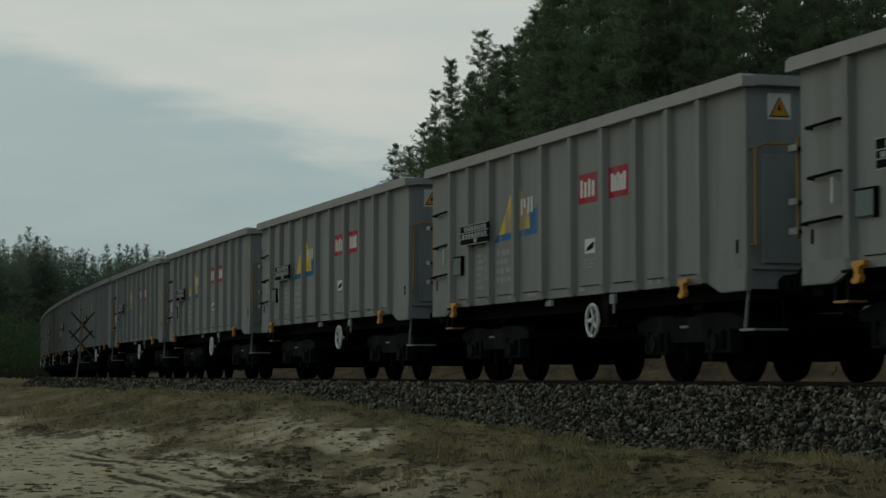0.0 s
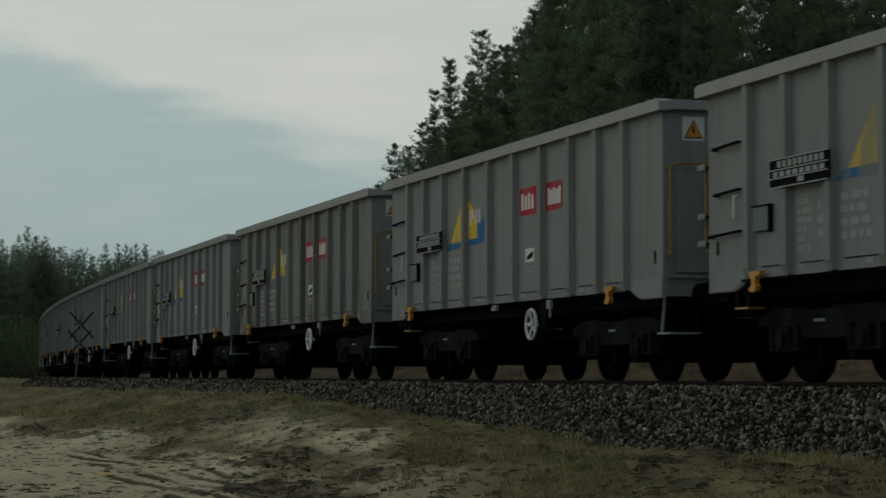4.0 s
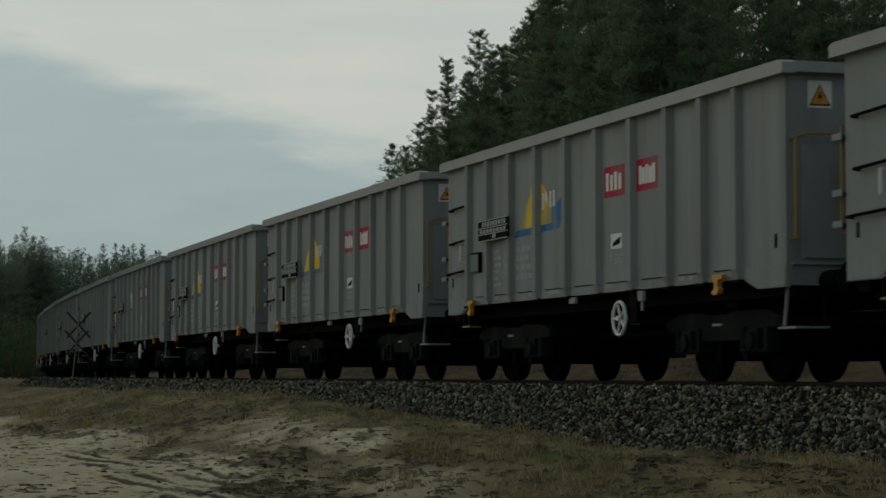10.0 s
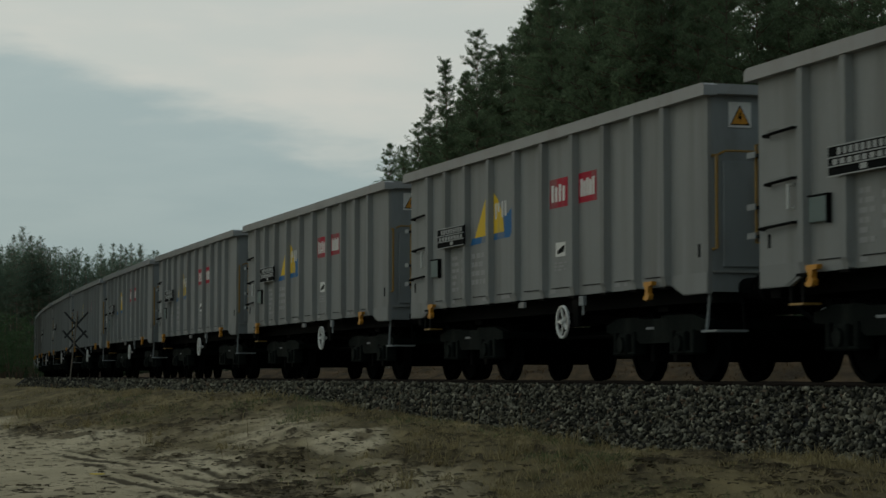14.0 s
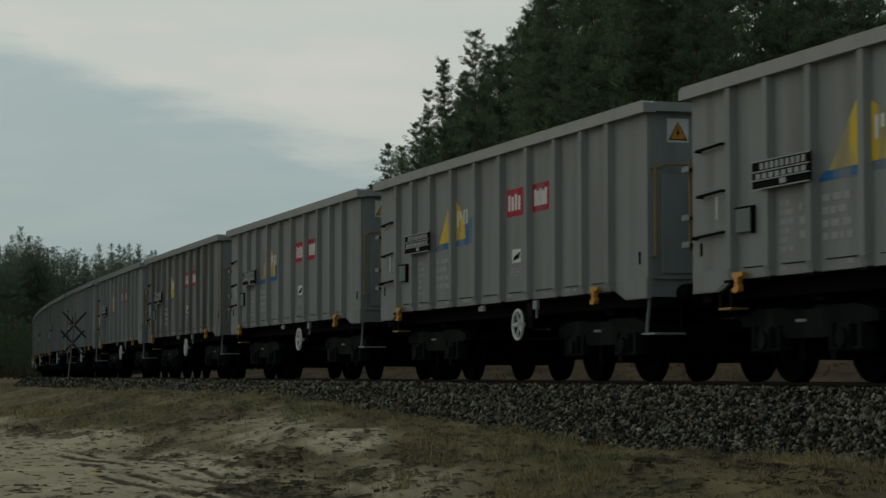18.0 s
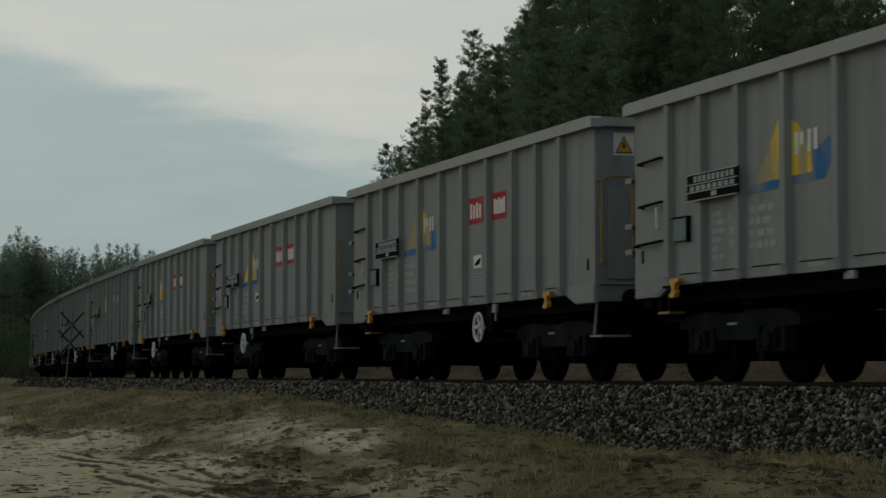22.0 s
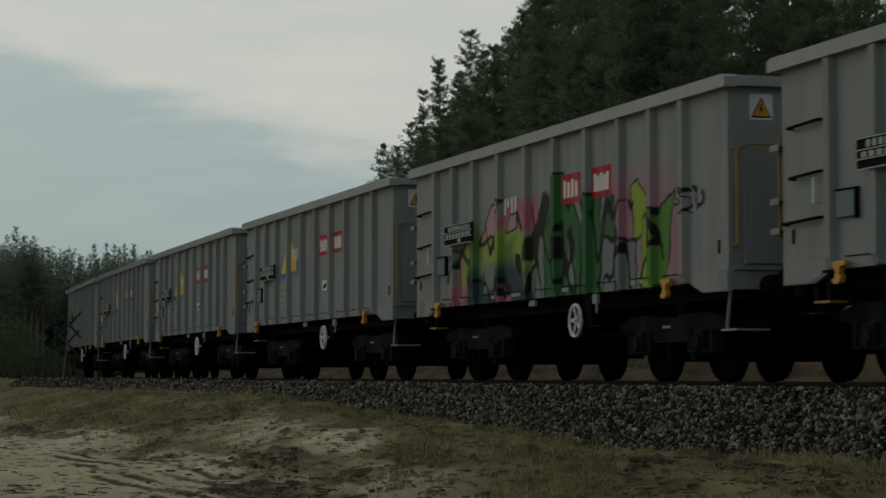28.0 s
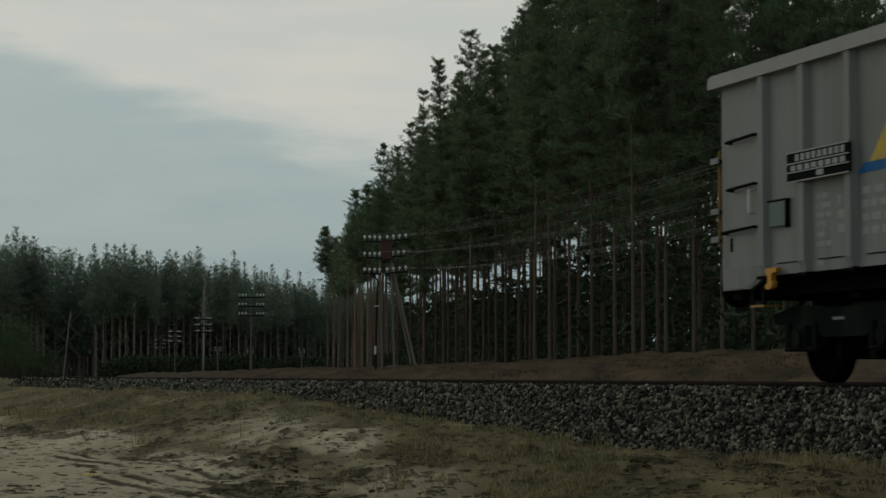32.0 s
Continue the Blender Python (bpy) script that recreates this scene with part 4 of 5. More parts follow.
    # colour, softness of the edge, strength, width of the black rim, outline along and up the side
    for colour, soft, strength, rim, outline in (
            (PINK, 0.40, 0.6, 0, [(2.1, 1.5), (3.2, 1.4), (3.2, 2.55), (2.3, 2.5)]),
            (PINK, 0.40, 0.55, 0, [(3.2, 1.3), (4.75, 1.1), (4.6, 1.9), (4.2, 2.5), (3.3, 2.5)]),
            (PINK, 0.05, 0.95, 0, [(-3.8, 1.1), (-3.05, 1.1), (-3.25, 1.65), (-3.5, 1.9)]),
            (LIME, 0.22, 0.95, 0, [(-3.55, 1.35), (-0.25, 1.35), (-0.3, 2.0), (-1.5, 2.2), (-3.4, 2.1)]),
            (GREEN, 0.20, 0.8, 0, [(-3.3, 1.5), (-2.7, 1.3), (-2.5, 2.1), (-3.1, 2.1)]),
            (GREEN, 0.20, 0.7, 0, [(-1.7, 1.4), (-1.2, 1.3), (-1.1, 2.0), (-1.6, 2.0)]),
            (TEAL, 0.22, 0.95, 0, [(-3.4, 1.0), (-0.2, 1.0), (-0.35, 1.55), (-1.6, 1.72), (-3.2, 1.6)]),
            (SMOKE, 0.06, 0.8, 0, [(-2.5, 1.28), (-1.95, 1.28), (-1.95, 1.7), (-2.45, 1.7)]),
            (PINK, 0.04, 0.95, 0, [(-1.85, 1.05), (-1.25, 1.05), (-1.65, 1.42)]),
            (ROSE, 0.03, 0.95, 0.055, [(-2.6, 2.02), (-2.05, 2.08), (-1.65, 2.52), (-2.15, 2.50)]),
            (PINK, 0.14, 0.95, 0, [(-1.75, 2.15), (-0.95, 2.15), (-0.85, 2.5), (-1.5, 2.55)]),
            (ROSE, 0.03, 0.9, 0.05, [(-1.45, 2.12), (-1.1, 2.12), (-1.05, 2.34), (-1.35, 2.36)]),
            (PINK, 0.10, 0.95, 0, [(-0.85, 2.0), (-0.3, 2.1), (-0.2, 2.5), (-0.75, 2.48)]),
            (BLACK, 0.06, 0.95, 0, [(-0.75, 1.68), (-0.15, 1.66), (0.28, 2.46), (0.02, 2.58)]),
            (SMOKE, 0.05, 0.9, 0.03, [(-0.32, 1.1), (0.2, 1.1), (0.2, 1.88), (-0.15, 1.98)]),
            (TEAL, 0.05, 0.85, 0, [(-1.05, 1.05), (-0.35, 1.05), (-0.75, 1.8)]),
            (GREEN, 0.03, 1.0, 0.06, [(0.08, 1.05), (1.36, 1.05), (1.36, 2.0), (0.80, 2.72), (0.58, 2.72), (0.05, 2.0)]),
            (BLACK, 0.04, 0.95, 0, [(0.42, 1.62), (0.72, 1.60), (0.68, 1.92), (0.46, 1.94)]),
            (SMOKE, 0.04, 0.8, 0, [(0.92, 1.3), (1.2, 1.3), (1.18, 1.85), (0.86, 1.9)]),
            (GREEN, 0.03, 1.0, 0.05, [(1.40, 1.05), (2.02, 1.05), (2.08, 2.36), (1.48, 2.42)]),
            (SMOKE, 0.04, 0.85, 0.07, [(2.08, 1.05), (2.62, 1.05), (2.55, 1.72), (2.12, 1.8)]),
            ((0.06, 0.12, 0.06), 0.04, 0.95, 0.07, [(2.15, 1.85), (2.55, 1.8), (2.6, 2.25), (2.25, 2.35)]),
            (LIME, 0.03, 1.0, 0.05, [(3.12, 1.75), (3.62, 1.80), (3.58, 2.1), (3.28, 2.42), (3.08, 2.36)]),
            (SMOKE, 0.04, 0.8, 0.05, [(2.72, 1.1), (3.2, 1.1), (3.2, 1.7), (2.8, 1.72)]),
            ((0.09, 0.22, 0.04), 0.03, 1.0, 0.05, [(3.38, 1.08), (4.1, 1.15), (4.35, 2.22), (3.42, 1.92)]),
            (LIME, 0.08, 0.9, 0, [(3.30, 1.05), (3.62, 1.05), (3.68, 1.9), (3.40, 1.9)]),
            (BLACK, 0.05, 0.9, 0, [(-4.3, 1.5), (-4.15, 1.46), (-3.7, 1.9), (-3.8, 1.95)]),
            (BLACK, 0.05, 0.9, 0, [(-3.75, 2.0), (-3.55, 2.0), (-3.1, 1.72), (-3.25, 1.66)])):
        depth = inside_of(outline)
        if rim:
            c = over(band(depth, -rim, -rim * 0.4), c, BLACK)
        fac = band(depth, -0.4 * soft, 0.6 * soft)
        if soft > 0.08:
            fac = math2("MULTIPLY", fac, wash)
        c = over(math2("MULTIPLY", fac, strength), c, colour)
    # loose black strokes
    stroke = band(math2("ABSOLUTE", math2("SUBTRACT", noise_at(1.5, 0.9, 1.3, 17.0, 1.5, -0.6), 0.5), 0.0), 0.036, 0.024)
    c = over(math2("MULTIPLY", stroke, band(inside_of([(-4.2, 1.1), (4.1, 1.1), (4.0, 2.1), (0.7, 2.5), (-3.4, 2.2)]), 0.0, 0.05)), c, BLACK)
    # small black tag by the head
    ex, ez = math2("DIVIDE", math2("SUBTRACT", x_s, 4.80), 0.46), math2("DIVIDE", math2("SUBTRACT", z_s, 2.08), 0.17)
    tag = band(math2("ADD", math2("MULTIPLY", ex, ex), math2("MULTIPLY", ez, ez)), 1.1, 0.8)
    ink = band(math2("ABSOLUTE", math2("SUBTRACT", noise_at(1.0, 1.2, 6.5, 31.0, 1), 0.5), 0.0), 0.06, 0.035)
    c = over(math2("MULTIPLY", tag, ink), c, (0.012, 0.012, 0.013))
    k.new(c, b.inputs["Base Color"])
    return m


M["sprayed"] = graffiti_material()

TAIL0, V0, ACC = 543.63 * 0.926 - 6.17, 16.91 * 0.926, 0.0088 * 0.926


def tail_at(t):
    """Where the last wagon's middle is on the line at t seconds."""
    # the train runs a touch ahead of an even pull in the middle of its passage
    return TAIL0 - V0 * t - ACC * t * t / 2 - float(np.interp(t, (0, 8, 13, 17, 21, 25, 28, 32), (0.03, 0.05, 0.09, 0.25, 0.36, 0.30, 0.20, 0.10)))


def wagon_pose(s):
    (ax, ay), (bx, by) = on_track(s - 3.6), on_track(s + 3.6)
    return pose((ax + bx) / 2, (ay + by) / 2, 0, 0, 0, math.degrees(math.atan2(ay - by, ax - bx)))


COUNT = 40
plain = make_wagon()
other = make_wagon(wheel_x=-2.10, sign=False, end_rungs=True, label="grey steel open freight wagon with plain end walls")
handled = make_wagon(wheel_x=-2.10, sign=False, end_rungs=True, label="grey steel open freight wagon with a stout orange end handle", rear_handle=True)
stained = make_wagon("stained", label="grey steel open freight wagon with brown rust stains")
sprayed = make_wagon("sprayed", label="grey open freight wagon covered in green and pink graffiti")
WAGONS = []
for n in range(COUNT):
    m = wagon_pose(tail_at(0) - n * WAGON)
    proto = sprayed if n == 4 else other if n == 9 else handled if n == 10 else stained if n in (14, 32) else plain
    if proto in WAGONS:
        WAGONS.append(copy_thing(proto, m))
    else:
        proto.matrix_basis = m
        WAGONS.append(proto)


# ---- pines ----
def limb(verts, faces, a, b, r0, r1, sides=4):
    d = (b - a).normalized()
    u = d.orthogonal().normalized()
    v = d.cross(u)
    i0 = len(verts)
    for p, r in ((a, r0), (b, r1)):
        for j in range(sides):
            w = 2 * math.pi * j / sides
            verts.append(tuple(p + u * r * math.cos(w) + v * r * math.sin(w)))
    for j in range(sides):
        k = (j + 1) % sides
        faces.append((i0 + j, i0 + k, i0 + sides + k))
        faces.append((i0 + j, i0 + sides + k, i0 + sides + j))


def tuft(verts, faces, c, size, count, rng, up=0.25, wide=(0.06, 0.12)):
    """A spray of needle-bearing twigs: thin triangles out of one point."""
    for _ in range(count):
        d = Vector((rng.gauss(0, 1), rng.gauss(0, 1), rng.gauss(up, 0.6))).normalized()
        o = c + Vector((rng.gauss(0, 1), rng.gauss(0, 1), rng.gauss(0, 0.5))) * size * 0.42
        side = d.cross(Vector((rng.gauss(0, 1), rng.gauss(0, 1), rng.gauss(0, 1)))).normalized() * size * rng.uniform(*wide)
        i0 = len(verts)
        verts += [tuple(o - side), tuple(o + side), tuple(o + d * size * rng.uniform(0.7, 1.3))]
        faces.append((i0, i0 + 1, i0 + 2))


def pine_parts(seed, height, crown_from, spread, whorls, tufts, count, size, taper, thin=0.7):
    rng = random.Random(seed)
    tv, tf, cv, cf = [], [], [], []
    bend = Vector((rng.uniform(-0.4, 0.4), rng.uniform(-0.4, 0.4), 0))
    r0 = height * 0.0047 * rng.uniform(0.8, 1.15)

    def stem(z):
        k = z / height
        return bend * k * k + Vector((0, 0, z))

    cuts = [-0.5, height * 0.25, height * 0.5, height * 0.75, height]
    for a, b in zip(cuts, cuts[1:]):
        limb(tv, tf, stem(a), stem(b), r0 * (1.05 - 0.9 * max(a, 0) / height), r0 * (1.05 - 0.9 * b / height), 7)
    # dead stubs under the crown
    for _ in range(9):
        z = height * rng.uniform(crown_from * 0.55, crown_from)
        a = rng.uniform(0, 6.283)
        limb(tv, tf, stem(z), stem(z) + Vector((math.cos(a), math.sin(a), rng.uniform(-0.3, 0.3))) * rng.uniform(0.5, 1.6), 0.03, 0.01, 3)
    for w in range(whorls):
        k = (w + rng.uniform(0.2, 0.8)) / whorls
        z = height * (crown_from + (1 - crown_from) * k)
        reach = spread * (1.02 - k) ** taper * rng.uniform(0.72, 1.1) + 0.06
        if k < 0.12:
            reach *= rng.uniform(0.4, 0.9)
        turn = rng.uniform(0, 6.283)
        n_b = rng.choice((3, 4, 4, 5)) if k > 0.1 else 2
        for b in range(n_b):
            a = turn + 6.283 * b / n_b + rng.gauss(0, 0.3)
            rise = rng.uniform(0.05, 0.35) + 0.55 * k * k
            base = stem(min(height * 0.985, z + rng.uniform(-0.25, 0.25)))
            l = reach * rng.uniform(0.5, 1.2)
            out = Vector((math.cos(a), math.sin(a), 0))
            tip = base + (out + Vector((0, 0, rise))) * l
            limb(tv, tf, base, tip, 0.05 * (1.1 - k) + 0.012, 0.012, 3)
            for i in range(tufts):
                # boughs lift at their ends and thin out to a point
                f = 0.28 + 0.74 * (i + rng.random()) / tufts
                c = base.lerp(tip, f) + Vector((rng.gauss(0, 0.11), rng.gauss(0, 0.11), rng.gauss(0.05, 0.06) + 0.16 * f * f)) * min(1.2, l)
                tuft(cv, cf, c, size * rng.uniform(0.75, 1.15) * (1.15 - thin * k) * (1.2 - 0.55 * f), count, rng, 0.9)
    # leader: a thin spire
    for i in range(6):
        tuft(cv, cf, stem(height - 0.14 * i) + Vector((rng.gauss(0, 0.05), rng.gauss(0, 0.05), 0)) * i, size * (0.16 + 0.05 * i), 3 + i, rng, 2.5)
    return (tv, tf), (cv, cf)


def make_pine(seed, height, crown_from, spread, whorls=26, tufts=4, count=9, size=0.55, needles="needle", taper=0.6, bark="bark", thin=0.7):
    (tv, tf), (cv, cf) = pine_parts(seed, height, crown_from, spread, whorls, tufts, count, size, taper, thin)
    t = empty("pine_tree")
    part("trunk", raw_mesh("trunk", tv, tf, bark, 3), bark, t)
    part("crown", raw_mesh("crown", cv, cf, needles, 3), needles, t)
    return t


def plant(protos, places, label, group):
    used = set()
    for p, x, y, turn, k in places:
        z = float(land(x, y)) - 0.05
        m = pose(x, y, z, 0, 0, turn)
        if p in used:
            ob = copy_thing(protos[p], m)
        else:
            used.add(p)
            ob = protos[p]
            ob.matrix_basis = m
        ob.scale = (k, k, k)
        tagged(ob, label, "tree", group)


SHAPES_OF_PINE = ((0.30, 2.6), (0.38, 2.8), (0.26, 2.4), (0.42, 3.0), (0.33, 2.2), (0.46, 2.7))
grove_pines = [make_pine(30 + i, 22.0, c, s, 22, 6, 18, 0.56, bark="bark_pale") for i, (c, s) in enumerate(((0.60, 2.6), (0.68, 2.4), (0.54, 2.7)))]
edge_pines = [make_pine(10 + i, 22.0, c, s, 28, 7, 22, 0.42) for i, (c, s) in enumerate(SHAPES_OF_PINE)]
inner_pines = [make_pine(20 + i, 22.0, c + 0.11, s, 26, 4, 13, 0.56) for i, (c, s) in enumerate(SHAPES_OF_PINE)]
rng = random.Random(77)
EDGE = ((70, 22.0), (100, 9.5), (120, 6.0), (138, 2.6), (158, 0.0), (200, -4.0), (254, -8.6), (315, -15.0), (400, -26.0))


def edge_x(d):
    return float(np.interp(d, [a for a, _ in EDGE], [b for _, b in EDGE]))


def pine_stand(name, spots, seed, mat, bark, label, size=0.9, lowest=0.35):
    """Trees too deep in a wood to be told apart: trunks and crowns of a whole stand."""
    r = random.Random(seed)
    tv, tf, cv, cf = [], [], [], []
    for x, y, h in spots:
        z = float(land(x, y))
        foot = Vector((x, y, z - 0.3))
        limb(tv, tf, foot, foot + Vector((r.uniform(-0.3, 0.3), 0, h)), 0.16, 0.04, 4)
        for i in range(38):
            k = lowest + (1 - lowest) * (i + r.random()) / 38
            a, reach = r.uniform(0, 6.283), 2.6 * (1.03 - k) ** 0.75 * r.uniform(0.2, 1.0)
            tuft(cv, cf, Vector((x + math.cos(a) * reach, y + math.sin(a) * reach, z + h * k)), size * (1.25 - 0.75 * k), 7, r, 0.5, (0.1, 0.2))
    wood = part(name, raw_mesh(name, tv, tf, bark, 3), bark)
    tagged(part("crowns", raw_mesh("crowns", cv, cf, mat, 3), mat, wood), kind="stuff")
    tagged(wood, label, "wood", kind="stuff")


# the outermost trees, which make the outline: bearing, distance, and where the top stands
places, grove = [], []
for px, d, top in ((592, 300, 397), (604, 308, 418), (616, 322, 428), (627, 296, 420), (640, 250, 332), (652, 262, 372), (664, 236, 322), (678, 240, 330), (690, 200, 247), (716, 214, 252), (738, 188, 208), (764, 166, 152), (797, 150, 94), (822, 162, 118),
                   (845, 138, 42), (868, 152, 78), (890, 142, 70), (907, 146, 50), (930, 131, 2), (958, 126, -45), (985, 121, -70), (1020, 117, -60), (1060, 114, -120), (1100, 111, -110),
                   (1150, 109, -140), (1190, 106, -120), (1240, 104, -160), (1290, 103, -150), (1345, 101, -150), (1400, 100, -190), (1450, 98, -170), (1510, 97, -180), (1565, 95, -190)):
    x = (px - 784) / F_PX * d
    tall = (664 - top) / F_PX * d + 0.08 - float(land(x, d))
    spot = (x, d, rng.uniform(0, 360), tall / 22.3)
    if px < 685:
        grove.append((rng.randrange(3), *spot))
    else:
        places.append((rng.randrange(6), *spot))
plant(edge_pines, places, "tall Scots pine with bare trunk and layered crown", "pines at the forest edge")
places, deep = [], []
d = 104.0
while d < 330:
    x = edge_x(d) + 3.0
    lim = min(edge_x(d) + (26 if d < 150 else 21), d * 0.235)
    while x < d * 0.235:
        px, py = x + rng.uniform(-2.2, 2.2), d + rng.uniform(-2.6, 2.6)
        u = (px / py) * F_PX + 784
        want = np.interp(u, (560, 592, 640, 690, 738, 797, 845, 930, 1000), (430, 440, 375, 305, 255, 165, 120, 20, -200))
        tall = (664 - want) / F_PX * py
        k = min(tall / 22.0, 1.4) * rng.uniform(0.86, 0.98)
        if x >= lim:
            if d < 260:
                deep.append((px, py, 22.0 * min(k, 1.1)))
        elif rng.random() < 0.8:
            if u < 690:
                grove.append((rng.randrange(3), px, py, rng.uniform(0, 360), k))
            else:
                places.append((rng.randrange(6), px, py, rng.uniform(0, 360), k))
        x += 4.4
    d += 5.8 if d < 200 else 10.0
plant(inner_pines, places, "tall Scots pine inside the dark wood", "pines at the forest edge")
plant(grove_pines, grove, "tall Scots pine with a long bare pinkish trunk", "pines at the end of the wood")
# extra pale pines behind the grove, filling in for its lit haze
pine_stand("end_wood", [((u - 784) / F_PX * d, d, (664 - float(np.interp(u, (590, 640, 690), (452, 405, 345)))) / F_PX * d) for u, d in [(rng.uniform(598, 700), rng.uniform(250, 330)) for _ in range(26)]], 74, "needle", "bark_pale",
           "pines with bare pinkish trunks at the end of the wood", 0.9, 0.62)
pine_stand("deep_wood", deep, 71, "needle", "bark", "dark pines deep inside the wood")


def undergrowth(name, spots, size, count, mat, seed, label):
    r = random.Random(seed)
    cv, cf = [], []
    for c in spots:
        tuft(cv, cf, Vector(c), size * r.uniform(0.6, 1.3), count, r, 0.3, (0.1, 0.24))
    tagged(part(name, raw_mesh(name, cv, cf, mat, 3), mat), label, "undergrowth", kind="stuff")


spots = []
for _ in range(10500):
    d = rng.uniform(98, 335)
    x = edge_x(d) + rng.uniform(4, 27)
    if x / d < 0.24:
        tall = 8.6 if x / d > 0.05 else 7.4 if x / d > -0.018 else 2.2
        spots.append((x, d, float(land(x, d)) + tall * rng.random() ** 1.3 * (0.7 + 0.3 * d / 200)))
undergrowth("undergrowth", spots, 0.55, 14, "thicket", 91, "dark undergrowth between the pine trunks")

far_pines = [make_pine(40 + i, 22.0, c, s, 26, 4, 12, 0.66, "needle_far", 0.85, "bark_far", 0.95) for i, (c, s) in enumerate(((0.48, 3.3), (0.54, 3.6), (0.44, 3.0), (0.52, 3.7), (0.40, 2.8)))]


def far_top(px):
    """Height of the far wood's outline over the eye, by bearing."""
    return float(np.interp(px, (-40, 120, 240, 340, 420, 500, 580), (254, 252, 232, 217, 209, 180, 166))) / F_PX


def far_line(px):
    return 60 * max(0, (px - 250) / 390)


places, behind = [], []
for row, d0 in enumerate((425, 437)):
    px = -40
    while px < 720:
        d = d0 + far_line(px) + rng.uniform(-4, 4)
        x = (px - 784) / F_PX * d
        s, l = rail_coords(np.array([x]), np.array([d]))
        if abs(l[0]) > 4.5:
            places.append((rng.randrange(5), x, d, rng.uniform(0, 360), far_top(px) * d / 22.0 * rng.choice((0.80, 0.86, 0.92, 0.97, 1.0, 1.06))))
        px += rng.uniform(9, 17)
for px in range(-60, 730, 5):
    for d0 in (452, 466, 480):
        d = d0 + far_line(px) + rng.uniform(-5, 5)
        x = (px + rng.uniform(-3, 3) - 784) / F_PX * d
        behind.append((x, d, far_top(px) * d * rng.uniform(0.76, 0.93)))
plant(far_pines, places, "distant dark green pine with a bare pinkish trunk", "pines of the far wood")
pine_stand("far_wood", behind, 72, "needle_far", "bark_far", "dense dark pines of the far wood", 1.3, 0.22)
# unseen pines along the lane, added to keep sky light off the far wagons
pine_stand("side_wood", [(-0.255 * d + rng.uniform(-22, -2), d, rng.uniform(21, 27)) for d in np.arange(80, 400, 1.6)], 73, "needle_far", "bark", "unseen pine wood beside the lane, shading the far wagons", 1.3, 0.15)


spots = []
for _ in range(9500):
    px = rng.uniform(-60, 730)
    d = 452 + 60 * max(0, (px - 250) / 390) + rng.uniform(0, 40)
    x = (px - 784) / F_PX * d
    s, l = rail_coords(np.array([x]), np.array([d]))
    if abs(l[0]) < 9:
        d += 110
        x = (px - 784) / F_PX * d
        spots.append((x, d, float(land(x, d)) + 21.0 * rng.random()))
    tops = far_top(px) * d
    if abs(l[0]) > 5:
        spots.append((x, d, float(land(x, d)) + 0.70 * tops * rng.random() ** 0.9))
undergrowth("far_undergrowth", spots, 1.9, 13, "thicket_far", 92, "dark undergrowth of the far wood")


# added dark tufts standing for the dim haze over the trunk feet
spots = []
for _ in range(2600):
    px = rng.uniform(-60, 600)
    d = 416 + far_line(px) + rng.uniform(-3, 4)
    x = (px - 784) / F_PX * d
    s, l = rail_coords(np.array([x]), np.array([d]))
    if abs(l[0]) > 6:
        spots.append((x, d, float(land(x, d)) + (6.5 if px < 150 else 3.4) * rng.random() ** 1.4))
undergrowth("far_brush", spots, 0.6, 16, "thicket", 93, "dark brush standing for haze at the foot of the far wood")


# ---- young growth before the far wood ----
def make_shrub(seed, height, width):
    rng = random.Random(seed)
    tv, tf, cv, cf = [], [], [], []
    for _ in range(7):
        a = rng.uniform(0, 6.283)
        tip = Vector((math.cos(a) * width * rng.uniform(0.2, 0.5), math.sin(a) * width * rng.uniform(0.2, 0.5), height * rng.uniform(0.6, 1.0)))
        limb(tv, tf, Vector((0, 0, -0.2)), tip, 0.06, 0.015, 3)
        for i in range(12):
            c = tip * rng.uniform(0.3, 1.0) + Vector((rng.gauss(0, 0.16), rng.gauss(0, 0.16), rng.gauss(0, 0.08))) * width
            tuft(cv, cf, c, 0.5, 12, rng, 0.4)
    t = empty("shrub")
    part("stem", raw_mesh("stem", tv, tf, "bark", 3), "bark", t)
    part("foliage", raw_mesh("foliage", cv, cf, "leaf", 3), "leaf", t)
    return t


shrubs = [make_shrub(60 + i, h, w) for i, (h, w) in enumerate(((6.0, 4.5), (4.2, 4.0), (7.5, 5.0)))]
used = set()
for i, (px, d, k) in enumerate(((-20, 330, 1.6), (10, 335, 1.5), (38, 338, 1.45), (66, 345, 1.2), (-40, 320, 1.4), (20, 310, 1.0), (92, 352, 0.85), (5, 345, 1.8), (55, 320, 0.8), (30, 350, 1.7), (80, 350, 1.0), (112, 356, 0.7))):
    x = (px - 784) / F_PX * d
    m = pose(x, d, float(land(x, d)) - 0.05, 0, 0, 40 * i)
    p = i % 3
    ob = shrubs[p] if p not in used else copy_thing(shrubs[p], m)
    used.add(p)
    ob.matrix_basis = m
    ob.scale = (k, k, k)
    tagged(ob, "bushy green young tree before the wood", "shrub", "young trees by the far wood")


